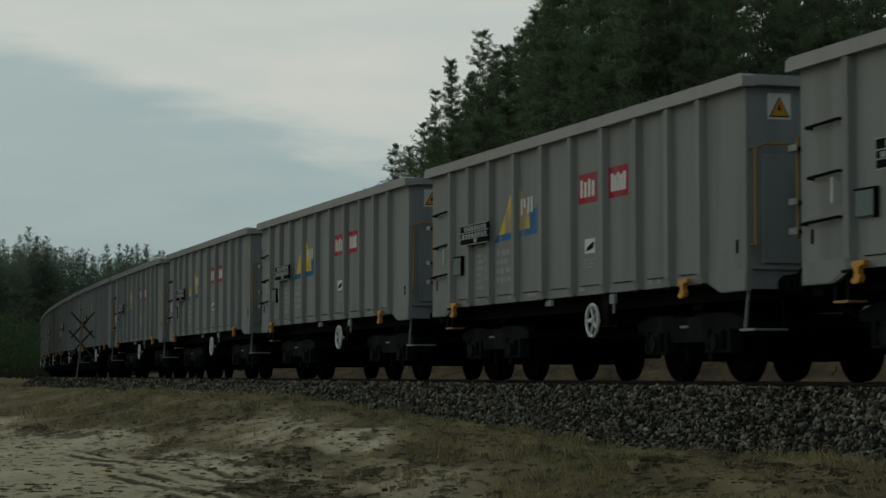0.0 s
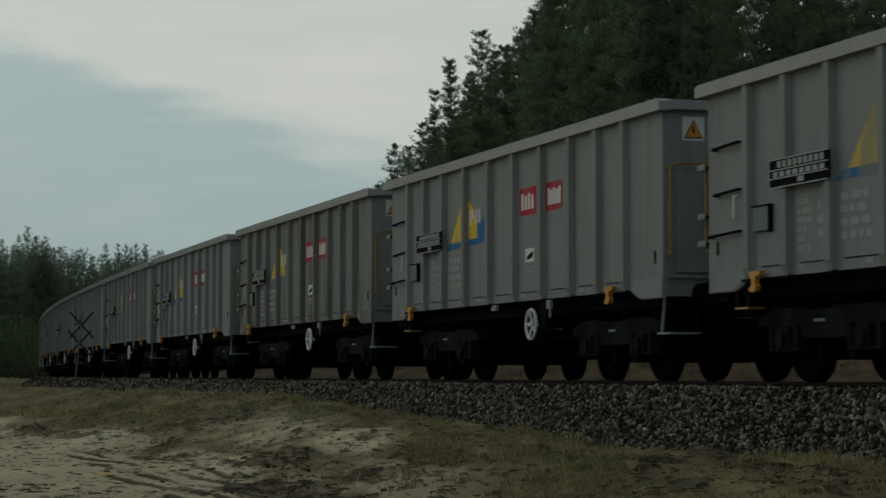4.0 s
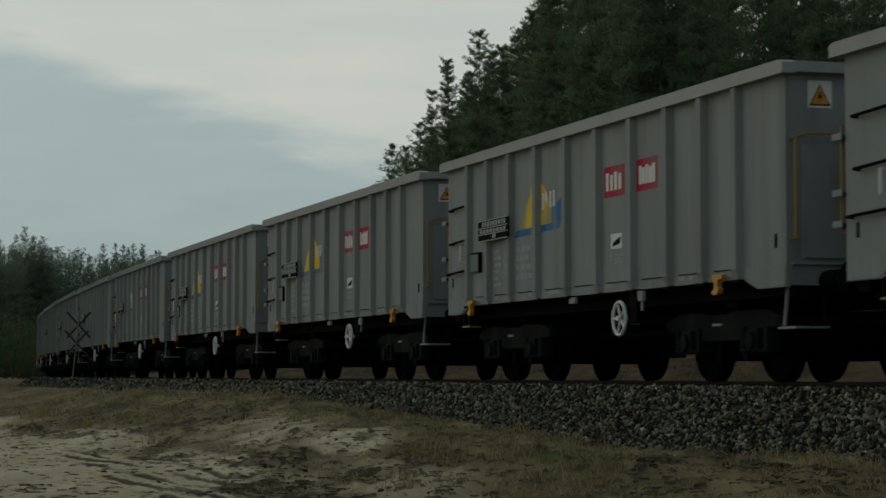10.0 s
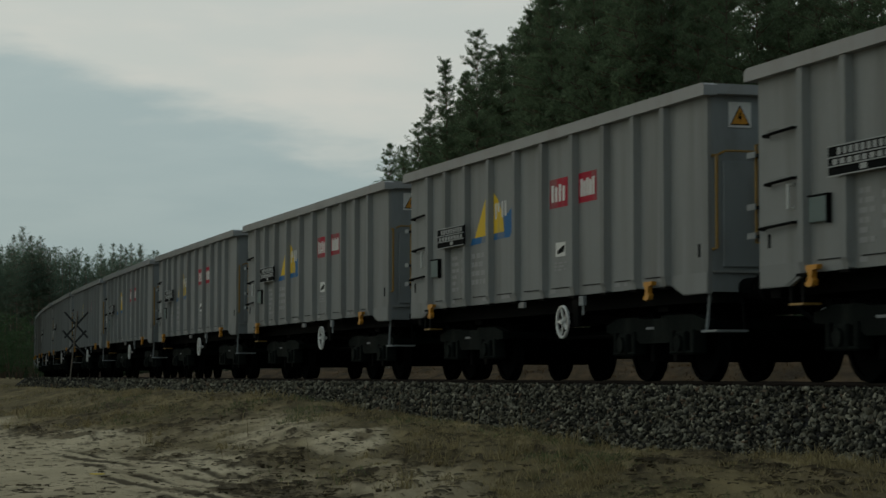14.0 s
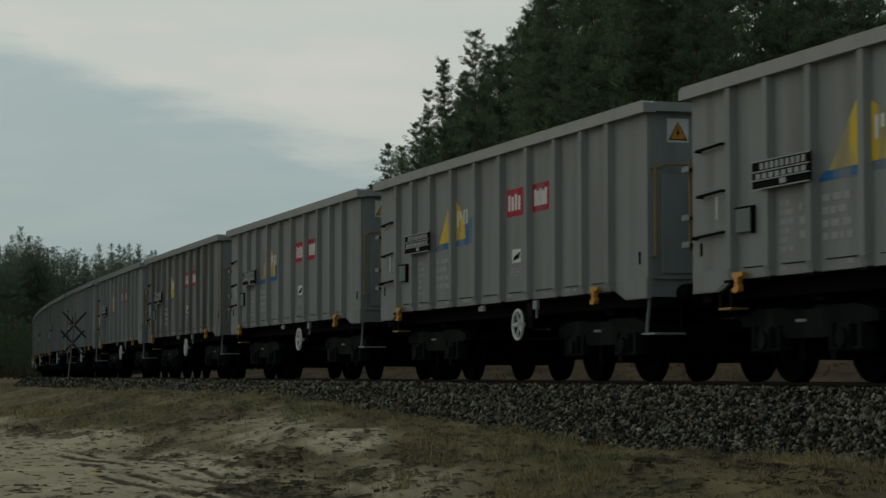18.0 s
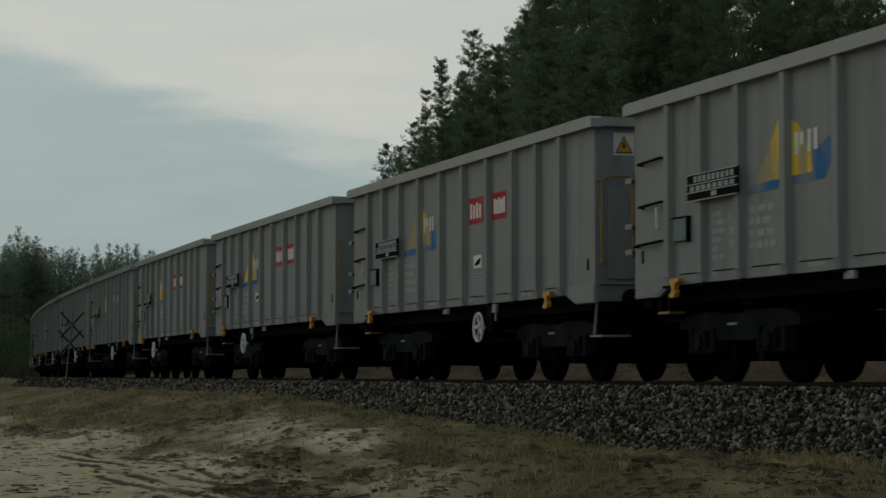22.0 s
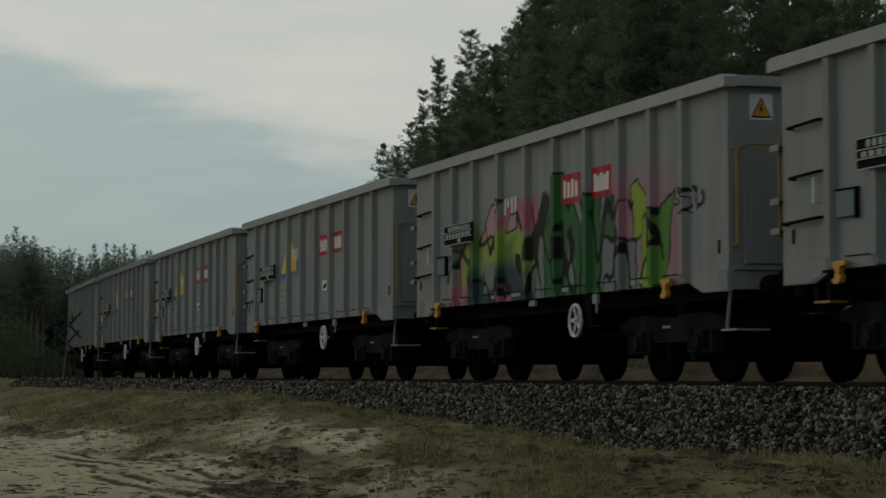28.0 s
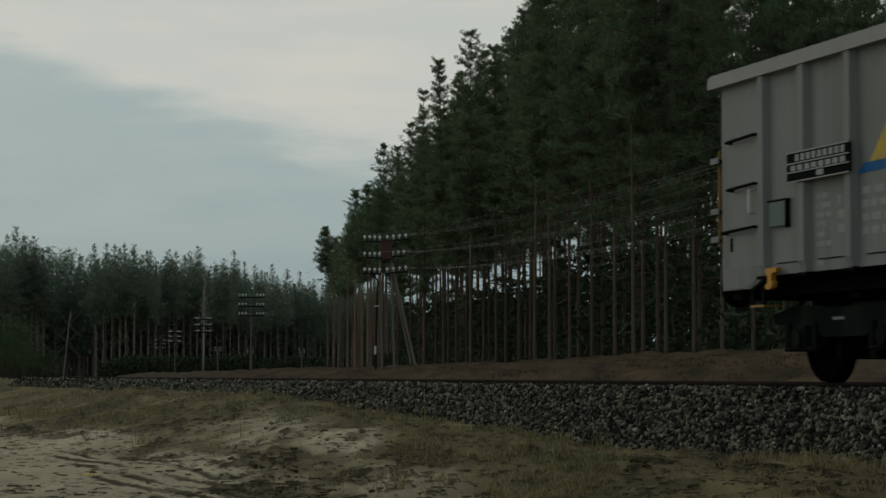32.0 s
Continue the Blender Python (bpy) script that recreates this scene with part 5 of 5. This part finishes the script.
def bare_birch(height):
    """A leafless tree: pale stem and fine steep twigs."""
    r = random.Random(17)
    tv, tf, cv, cf = [], [], [], []
    limb(tv, tf, Vector((0, 0, -0.3)), Vector((0.2, 0, height)), 0.17, 0.03, 6)
    for _ in range(150):
        k = r.uniform(0.42, 0.97)
        a, reach = r.uniform(0, 6.283), 1.9 * (1.1 - k) * r.uniform(0.4, 1.0)
        foot = Vector((0.2 * k, 0, height * k))
        limb(cv, cf, foot, foot + Vector((math.cos(a) * reach, math.sin(a) * reach, reach * r.uniform(1.2, 2.4))), 0.03, 0.012, 3)
    t = empty("birch_tree")
    part("trunk", raw_mesh("trunk", tv, tf, "birch", 3), "birch", t)
    part("branches", raw_mesh("branches", cv, cf, "birch", 3), "birch", t)
    return tagged(t, "bare pale birch before the dark far wood", "tree")


x = (372 - 784) / F_PX * 408
bare_birch(20.5).matrix_basis = pose(x, 408, float(land(x, 408)))


# ---- telegraph line ----
ARMS = (0.0, 0.75, 1.50)


def insulator(parent, x, y, z):
    bm = add_tube(bmesh.new(), [(x, y, z), (x, y, z + 0.10), (x, y, z + 0.12), (x, y, z + 0.20), (x, y, z + 0.24)], 0.05, 7, True, (0.015, 0.015, 0.075, 0.06, 0.03))
    part("insulator", bm, "porcelain", parent, "white porcelain insulator")


def make_pole(height, lean=0.0):
    p = empty("telegraph_pole")
    part("post", tube([(0, 0, -0.6), (lean, 0, height)], 0.09, 9, (0.085, 0.06)), "wood_pole", p)
    for a in ARMS:
        z = height - 0.15 - a
        arm = part("crossarm", boxes((-1.05, 1.05, -0.06, -0.0, z - 0.05, z + 0.05)), "tar", p, "dark wooden crossarm with white insulators")
        for x in (-0.98, -0.72, -0.46, 0.46, 0.72, 0.98):
            insulator(arm, x, -0.03, z + 0.05)
    return tagged(p, "wooden telegraph pole with three crossarms of insulators", "telegraph pole", "telegraph line")


def make_a_pole(height):
    """Double pole with a strut, a box between the heads and a tarred down-pipe."""
    p = empty("telegraph_pole")
    part("post", tube([(-0.05, 0.05, -0.6), (-0.16, 0.05, height)], 0.1, 9, (0.07, 0.05)), "wood_pole", p)
    part("post", tube([(0.55, 0.05, -0.6), (0.38, 0.05, height - 0.3)], 0.1, 9, (0.065, 0.05)), "wood_pole", p)
    part("strut", tube([(1.66, -0.5, -0.6), (0.42, 0.0, height * 0.82)], 0.1, 9, (0.07, 0.05)), "wood_pole", p)
    part("strut", tube([(1.52, 0.5, -0.6), (0.36, 0.12, height * 0.80)], 0.1, 9, (0.06, 0.05)), "wood_pole", p)
    part("down_pipe", tube([(-0.36, -0.1, -0.3), (-0.30, -0.1, height * 0.5), (-0.24, -0.1, height * 0.68), (-0.62, -0.1, height * 0.76)], 0.05, 7), "tar", p, "black tarred cable pipe")
    part("pipe_band", tube([(-0.36, -0.1, 0.65), (-0.355, -0.1, 1.05)], 0.065, 7), "white", p, "white painted band")
    part("pipe_band", tube([(-0.32, -0.1, height * 0.48), (-0.319, -0.1, height * 0.49)], 0.14, 7), "white", p)
    box = part("cable_box", boxes((-0.09, 0.41, -0.25, 0.25, height - 0.90, height - 0.02), bevel=0.02), "rust_box", p, "rusty red cable box between the pole heads")
    part("box_roof", boxes((-0.10, 0.42, -0.30, 0.30, height - 0.018, height + 0.03)), "rust_box", box)
    for i, a in enumerate((0.05, 0.83, 1.58)):
        z = height - a
        for x0, x1, tilt in ((-0.95, -0.10, -0.02), (0.10, 1.15 - 0.1 * (i == 1), 0.10)):
            arm = part("crossarm", prism([(x0, z - 0.04), (x1, z - 0.04 + tilt), (x1, z + 0.04 + tilt), (x0, z + 0.04)], "y", -0.16, -0.08), "tar", p, "dark crossarm with white insulators")
            for f in (0.08, 0.36, 0.64, 0.92):
                insulator(arm, x0 + (x1 - x0) * f, -0.12, z + 0.04 + tilt * f)
    return tagged(p, "wooden A-frame telegraph pole with red cable box", "telegraph pole", "telegraph line")


def stand(ob, px, d, turn=8, drop=0.0):
    x = (px - 784) / F_PX * d
    ob.matrix_basis = pose(x, d, float(land(x, d)) - drop, 0, 0, turn)
    return ob


stand(make_a_pole(6.05), 690, 103, 4)
first_pole = stand(make_pole(6.5), 457, 178, 8, 0.36)
for px, d in ((371, 257), (322, 345), (296, 430)):
    x = (px - 784) / F_PX * d
    copy_thing(first_pole, pose(x, d, float(land(x, d)), 0, 0, 8))


def make_small_pole(height):
    p = empty("utility_pole")
    part("post", tube([(0, 0, -0.5), (0, 0, height)], 0.09, 8), "wood_pole", p)
    for z in (height - 0.1, height - 0.6):
        arm = part("crossarm", boxes((-0.6, 0.6, -0.05, 0.0, z - 0.04, z + 0.04)), "wood_pole", p)
        for x in (-0.5, 0.5):
            insulator(arm, x, -0.02, z + 0.04)
    return tagged(p, "slim wooden pole with two short crossarms", "utility pole", "small poles by the wood")


small = stand(make_small_pole(4.6), 398, 400)
for px, d in ((455, 410), (546, 420)):
    x = (px - 784) / F_PX * d
    copy_thing(small, pose(x, d, float(land(x, d)), 0, 0, 10))


def span(a, b, sag, name="telegraph_wire"):
    a, b = Vector(a), Vector(b)
    pts = []
    for i in range(13):
        f = i / 12
        p = a.lerp(b, f)
        p.z -= 4 * sag * f * (1 - f)
        pts.append(p)
    ob = part(name, tube(pts, 0.0045, 4), "wire")
    tagged(ob, "thin grey overhead telegraph wire", "wire", "wires of the telegraph line")


ax, ay = (690 - 784) / F_PX * 103, 103
az = float(land(ax, ay))
nx, ny = 13.6, 24.0
for i, a in enumerate((0.05, 0.83, 1.58)):
    for off in (-0.85, 0.35, 0.7, 1.1):
        span((ax + off, ay - 0.12, az + 6.05 - a + 0.25), (nx + off, ny, 6.4 - a), 0.9 + 0.05 * i)
bx, by = (457 - 784) / F_PX * 178, 178
bz = float(land(bx, by))
for a in ARMS:
    for off in (-0.98, -0.46, 0.46, 0.98):
        span((ax + off, ay, az + 6.05 - a * 1.05 + 0.2), (bx + off, by, bz + 6.14 - a), 0.7)


# ---- warning cross at the crossing ----
def crossing_sign():
    p = empty("crossing_sign")
    part("post", tube([(0.0, 0, -0.5), (0.36, 0, 3.0)], 0.026, 8), "wood_pole", p, "pale grey metal post")
    for z0 in (2.52, 1.86):
        for s in (-1, 1):
            dx, dz = 0.42, 0.46
            cx = 0.36 * (z0 + 0.5) / 3.5
            a, b = Vector((cx - dx, 0, z0 - s * dz)), Vector((cx + dx, 0, z0 + s * dz))
            d = (b - a).normalized()
            u = Vector((-d.z, 0, d.x)) * 0.034
            part("cross_board", prism([((a - u).x, (a - u).z), ((b - u).x, (b - u).z), ((b + u).x, (b + u).z), ((a + u).x, (a + u).z)], "y", 0.05 + 0.012 * (s > 0), 0.06 + 0.012 * (s > 0)), "sign_back", p, "dark back of a crossing board")
    return tagged(p, "double-cross level crossing sign seen from behind, leaning", "crossing sign")


stand(crossing_sign(), 120, 78, 0, -0.14)


# ---- loose stones of the ballast ----
def stone_shape(rng):
    """An angular lump: a knocked-about block of eight corners."""
    sx, sy, sz = rng.uniform(0.9, 1.55), rng.uniform(0.6, 0.95), rng.uniform(0.34, 0.6)
    return [(x * sx * rng.uniform(0.6, 1.1), y * sy * rng.uniform(0.6, 1.1), z * sz * rng.uniform(0.6, 1.1)) for x in (-1, 1) for y in (-1, 1) for z in (-1, 1)]


CORNERS = [(0, 1, 3), (0, 3, 2), (4, 6, 7), (4, 7, 5), (0, 4, 5), (0, 5, 1), (2, 3, 7), (2, 7, 6), (0, 2, 6), (0, 6, 4), (1, 5, 7), (1, 7, 3)]
rng = random.Random(5)
SHAPES = np.array([stone_shape(rng) for _ in range(24)])


def bed_height(lat):
    a = abs(lat)
    return float(np.interp(a, (0, 2.0, 3.15), (-0.17, -0.10, -1.0)))


def scatter_stones(s0, s1, per_metre, size, seed, lat0=1.55, lat1=3.2):
    r = np.random.RandomState(seed)
    n = int((s1 - s0) * per_metre)
    s, u = r.uniform(s0, s1, n), r.uniform(0, 1, n)
    lat = lat0 + (lat1 - lat0) * u
    xy = np.array([on_track(a, b) for a, b in zip(s, lat)])
    z = np.interp(lat, (0, 2.0, 3.15), (-0.17, -0.10, -1.0)) + r.uniform(-0.055, 0.055, n)
    k = size * r.uniform(0.55, 1.25, n)
    q = r.normal(size=(n, 4))
    q /= np.linalg.norm(q, axis=1)[:, None]
    w, x, y, zq = q.T
    rot = np.stack([1 - 2 * (y * y + zq * zq), 2 * (x * y - zq * w), 2 * (x * zq + y * w), 2 * (x * y + zq * w), 1 - 2 * (x * x + zq * zq), 2 * (y * zq - x * w),
                    2 * (x * zq - y * w), 2 * (y * zq + x * w), 1 - 2 * (x * x + y * y)], 1).reshape(n, 3, 3)
    v = np.einsum("nij,nkj->nki", rot, SHAPES[r.randint(0, len(SHAPES), n)]) * k[:, None, None]
    v += np.stack([xy[:, 0], xy[:, 1], z], 1)[:, None, :]
    f = np.array(CORNERS)[None] + 8 * np.arange(n)[:, None, None]
    return v.reshape(-1, 3), f.reshape(-1, 3)


vs, fs, base = [], [], 0
for s0, s1, per, size, seed in ((-11, 6, 2000, 0.0235, 1), (6, 20, 1250, 0.028, 6), (20, 45, 430, 0.035, 2), (45, 90, 60, 0.045, 3)):
    v, f = scatter_stones(s0, s1, per, size, seed)
    vs.append(v)
    fs.append(f + base)
    base += len(v)
gravel = part("ballast_stones", raw_mesh("ballast_stones", np.concatenate(vs), np.concatenate(fs), "ballast", 3), "ballast", bed)
tagged(gravel, "loose grey crushed stones", kind="stuff")


# ---- grass ----
def blades(places, height, width, seed, lean=1.3):
    r = np.random.RandomState(seed)
    n = len(places)
    h = height * r.uniform(0.45, 1.25, n) * (1 + 0.9 * np.clip(fractal(places[:, 0] * 1.1, places[:, 1] * 0.7, 71, 3), -0.7, 1.4))
    a, b = r.uniform(0, 6.283, n), r.uniform(0, 6.283, n)
    side = np.stack([np.cos(a), np.sin(a), np.zeros(n)], 1) * (width * r.uniform(0.6, 1.2, n))[:, None]
    tilt = np.stack([np.cos(b), np.sin(b), np.zeros(n)], 1) * (h * lean * r.uniform(0.1, 1.4, n))[:, None]
    up = np.stack([np.zeros(n), np.zeros(n), h], 1)
    mid = places + up * 0.55 + tilt * 0.3
    v = np.stack([places - side, places + side, mid + side * 0.7, mid - side * 0.7, places + up * 0.95 + tilt], 1)
    i = 5 * np.arange(n)[:, None]
    f = np.concatenate([i + np.array([0, 1, 2]), i + np.array([0, 2, 3]), i + np.array([3, 2, 4])])
    return v.reshape(-1, 3), f


def sow(n, d0, d1, seed, keep):
    r = np.random.RandomState(seed)
    d = d0 * (d1 / d0) ** r.uniform(0, 1, n)
    a = np.radians(r.uniform(-12.6, 12.6, n))
    x, y = d * np.sin(a), d * np.cos(a)
    s, l = rail_coords(x, y)
    w = keep(x, y, s, l)
    ok = r.uniform(0, 1, n) < w
    x, y = x[ok], y[ok]
    return np.stack([x, y, land(x, y) - 0.01], 1)


def turf_weight(x, y, s, l):
    clump = smooth(-0.1, 0.55, fractal(x * 1.3, y * 0.6, 41, 3))
    return (1 - sandy(x, y)) ** 2 * (1 - 0.6 * loamy(x, y)) * (0.10 + 0.9 * clump) * (l > 3.1)


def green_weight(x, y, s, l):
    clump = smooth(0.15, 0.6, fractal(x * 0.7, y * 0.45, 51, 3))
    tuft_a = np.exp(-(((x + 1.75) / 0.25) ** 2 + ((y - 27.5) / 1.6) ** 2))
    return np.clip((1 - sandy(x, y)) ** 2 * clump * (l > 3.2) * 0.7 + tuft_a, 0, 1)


def bank_weight(x, y, s, l):
    return smooth(-0.1, 0.5, fractal(x * 0.5, y * 0.25, 61, 3)) * (l < -4) * (l > -26) * 0.8


for name, label, pts, h, w, mat in (
        ("dry_grass", "dry yellow-brown grass on the sandy ground", np.concatenate([sow(185000, 13, 45, 1, turf_weight), sow(28000, 45, 130, 2, turf_weight)]), 0.042, 0.0045, "grass"),
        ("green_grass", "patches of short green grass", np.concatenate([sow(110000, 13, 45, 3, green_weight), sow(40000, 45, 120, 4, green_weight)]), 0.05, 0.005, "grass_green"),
        ("rough_grass", "coarse brown grass further up the berm", sow(42000, 36, 115, 6, turf_weight), 0.10, 0.010, "grass"),
        ("bank_grass", "withered brown bracken on the bank beyond the track", sow(60000, 36, 130, 5, bank_weight), 0.08, 0.012, "bracken")):
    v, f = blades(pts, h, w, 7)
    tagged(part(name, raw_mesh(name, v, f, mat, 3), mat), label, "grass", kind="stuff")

# standing tufts on the berm
rs = np.random.RandomState(31)
heads = sow(900, 15, 60, 32, lambda x, y, s, l: (1 - sandy(x, y)) * (l > 3.3) * (l < 9))[:150]
pts = np.repeat(heads, 34, axis=0) + np.concatenate([rs.normal(0, 0.05, (len(heads) * 34, 2)), np.zeros((len(heads) * 34, 1))], 1)
v, f = blades(pts, 0.10, 0.0045, 33, 0.9)
tagged(part("grass_tufts", raw_mesh("grass_tufts", v, f, "grass", 3), "grass"), "standing tufts of dry grass on the berm", "grass", kind="stuff")


# dark clods thrown up along the lane
def clod_weight(x, y, s, l):
    lump = smooth(0.0, 0.7, fractal(x * 1.5, y * 0.9, 81, 3))
    return np.maximum(np.maximum(sandy(x, y) * (0.06 + 0.6 * lump), 0.8 * loamy(x, y)), 0.25) * (l > 4.5)


rs = np.random.RandomState(12)
pts = sow(56000, 13.5, 36, 11, clod_weight)
n = len(pts)
k = 0.019 * rs.uniform(0.35, 1.0, n) + 0.02 * rs.uniform(0, 1, n) ** 6
v = SHAPES[rs.randint(0, len(SHAPES), n)] * k[:, None, None] * np.array([1.2, 1.2, 1.0])
ca, sa = np.cos(k * 9999), np.sin(k * 9999)
v = np.stack([v[..., 0] * ca[:, None] - v[..., 1] * sa[:, None], v[..., 0] * sa[:, None] + v[..., 1] * ca[:, None], v[..., 2]], -1) + pts[:, None, :]
f = (np.array(CORNERS)[None] + 8 * np.arange(n)[:, None, None]).reshape(-1, 3)
tagged(part("soil_clods", raw_mesh("soil_clods", v.reshape(-1, 3), f, "clod", 3), "clod"), "dark clods of soil on the sandy lane", "soil", kind="stuff")

# dry stalks standing over the turf
r = random.Random(8)
v, f = blades(np.array([(x, y, float(land(x, y))) for x, y in [(-0.4 + r.gauss(0, 1.3) * 0.9, 25 + r.gauss(0, 2.0)) for _ in range(60)]]), 0.3, 0.004, 9, 0.35)
tagged(part("dry_stalks", raw_mesh("dry_stalks", v, f, "grass", 3), "grass"), "thin dry grass stalks", "grass", kind="stuff")

x, y = -3.0, 18.9
lf = part("fallen_leaf", prism([(x - 0.05, y), (x, y - 0.04), (x + 0.06, y - 0.02), (x + 0.07, y + 0.03), (x, y + 0.04)], "z", float(land(x, y)) + 0.012, float(land(x, y)) + 0.02), "litter")
tagged(lf, "small yellow leaf lying on the sand", "leaf")


# ---- nearest ballast stones, one by one ----
rs = random.Random(61)
lumps = []
for i in range(10):
    me = raw_mesh("stone", SHAPES[i] * 0.034, CORNERS, "stone", 3)
    lumps.append(me)
for i in range(300):
    s, lat = rs.uniform(-9.4, -6.6), rs.uniform(2.0, 3.05)
    x, y = on_track(s, lat)
    ob = new("stone", lumps[i % 10])
    ob.parent = bed
    ob.matrix_basis = pose(x, y, bed_height(lat) + rs.uniform(0.02, 0.05), rs.uniform(0, 360), rs.uniform(0, 360), rs.uniform(0, 360))


# ---- movement ----
def motions():
    times = [i * 0.5 for i in range(65)]
    for n, w in enumerate(WAGONS):
        walk(w, [(t, wagon_pose(tail_at(t) - n * WAGON)) for t in times])
    # wheelsets roll: one turn of the wheel for each 2.89 m
    wheels = [o for w in WAGONS for b in w.children if b.name.startswith("bogie") and not b.name.startswith("bogie_plate") for o in b.children if o.name.startswith("wheelset")]
    rows = [(i / FPS, (tail_at(0) - tail_at(i / FPS)) / 0.46) for i in range(FPS * 32 + 1)]
    lead = {}
    for o in wheels:
        key = round(o.location.x, 2)
        if key not in lead:
            at = o.location.copy()
            walk(o, [(t, Matrix.Translation(at) @ Matrix.Rotation(a, 4, "Y")) for t, a in rows])
            lead[key] = o
        else:
            o.rotation_mode = "QUATERNION"
            o.animation_data_create()
            o.animation_data.action = lead[key].animation_data.action
            o.animation_data.action_slot = lead[key].animation_data.action_slot


motions()
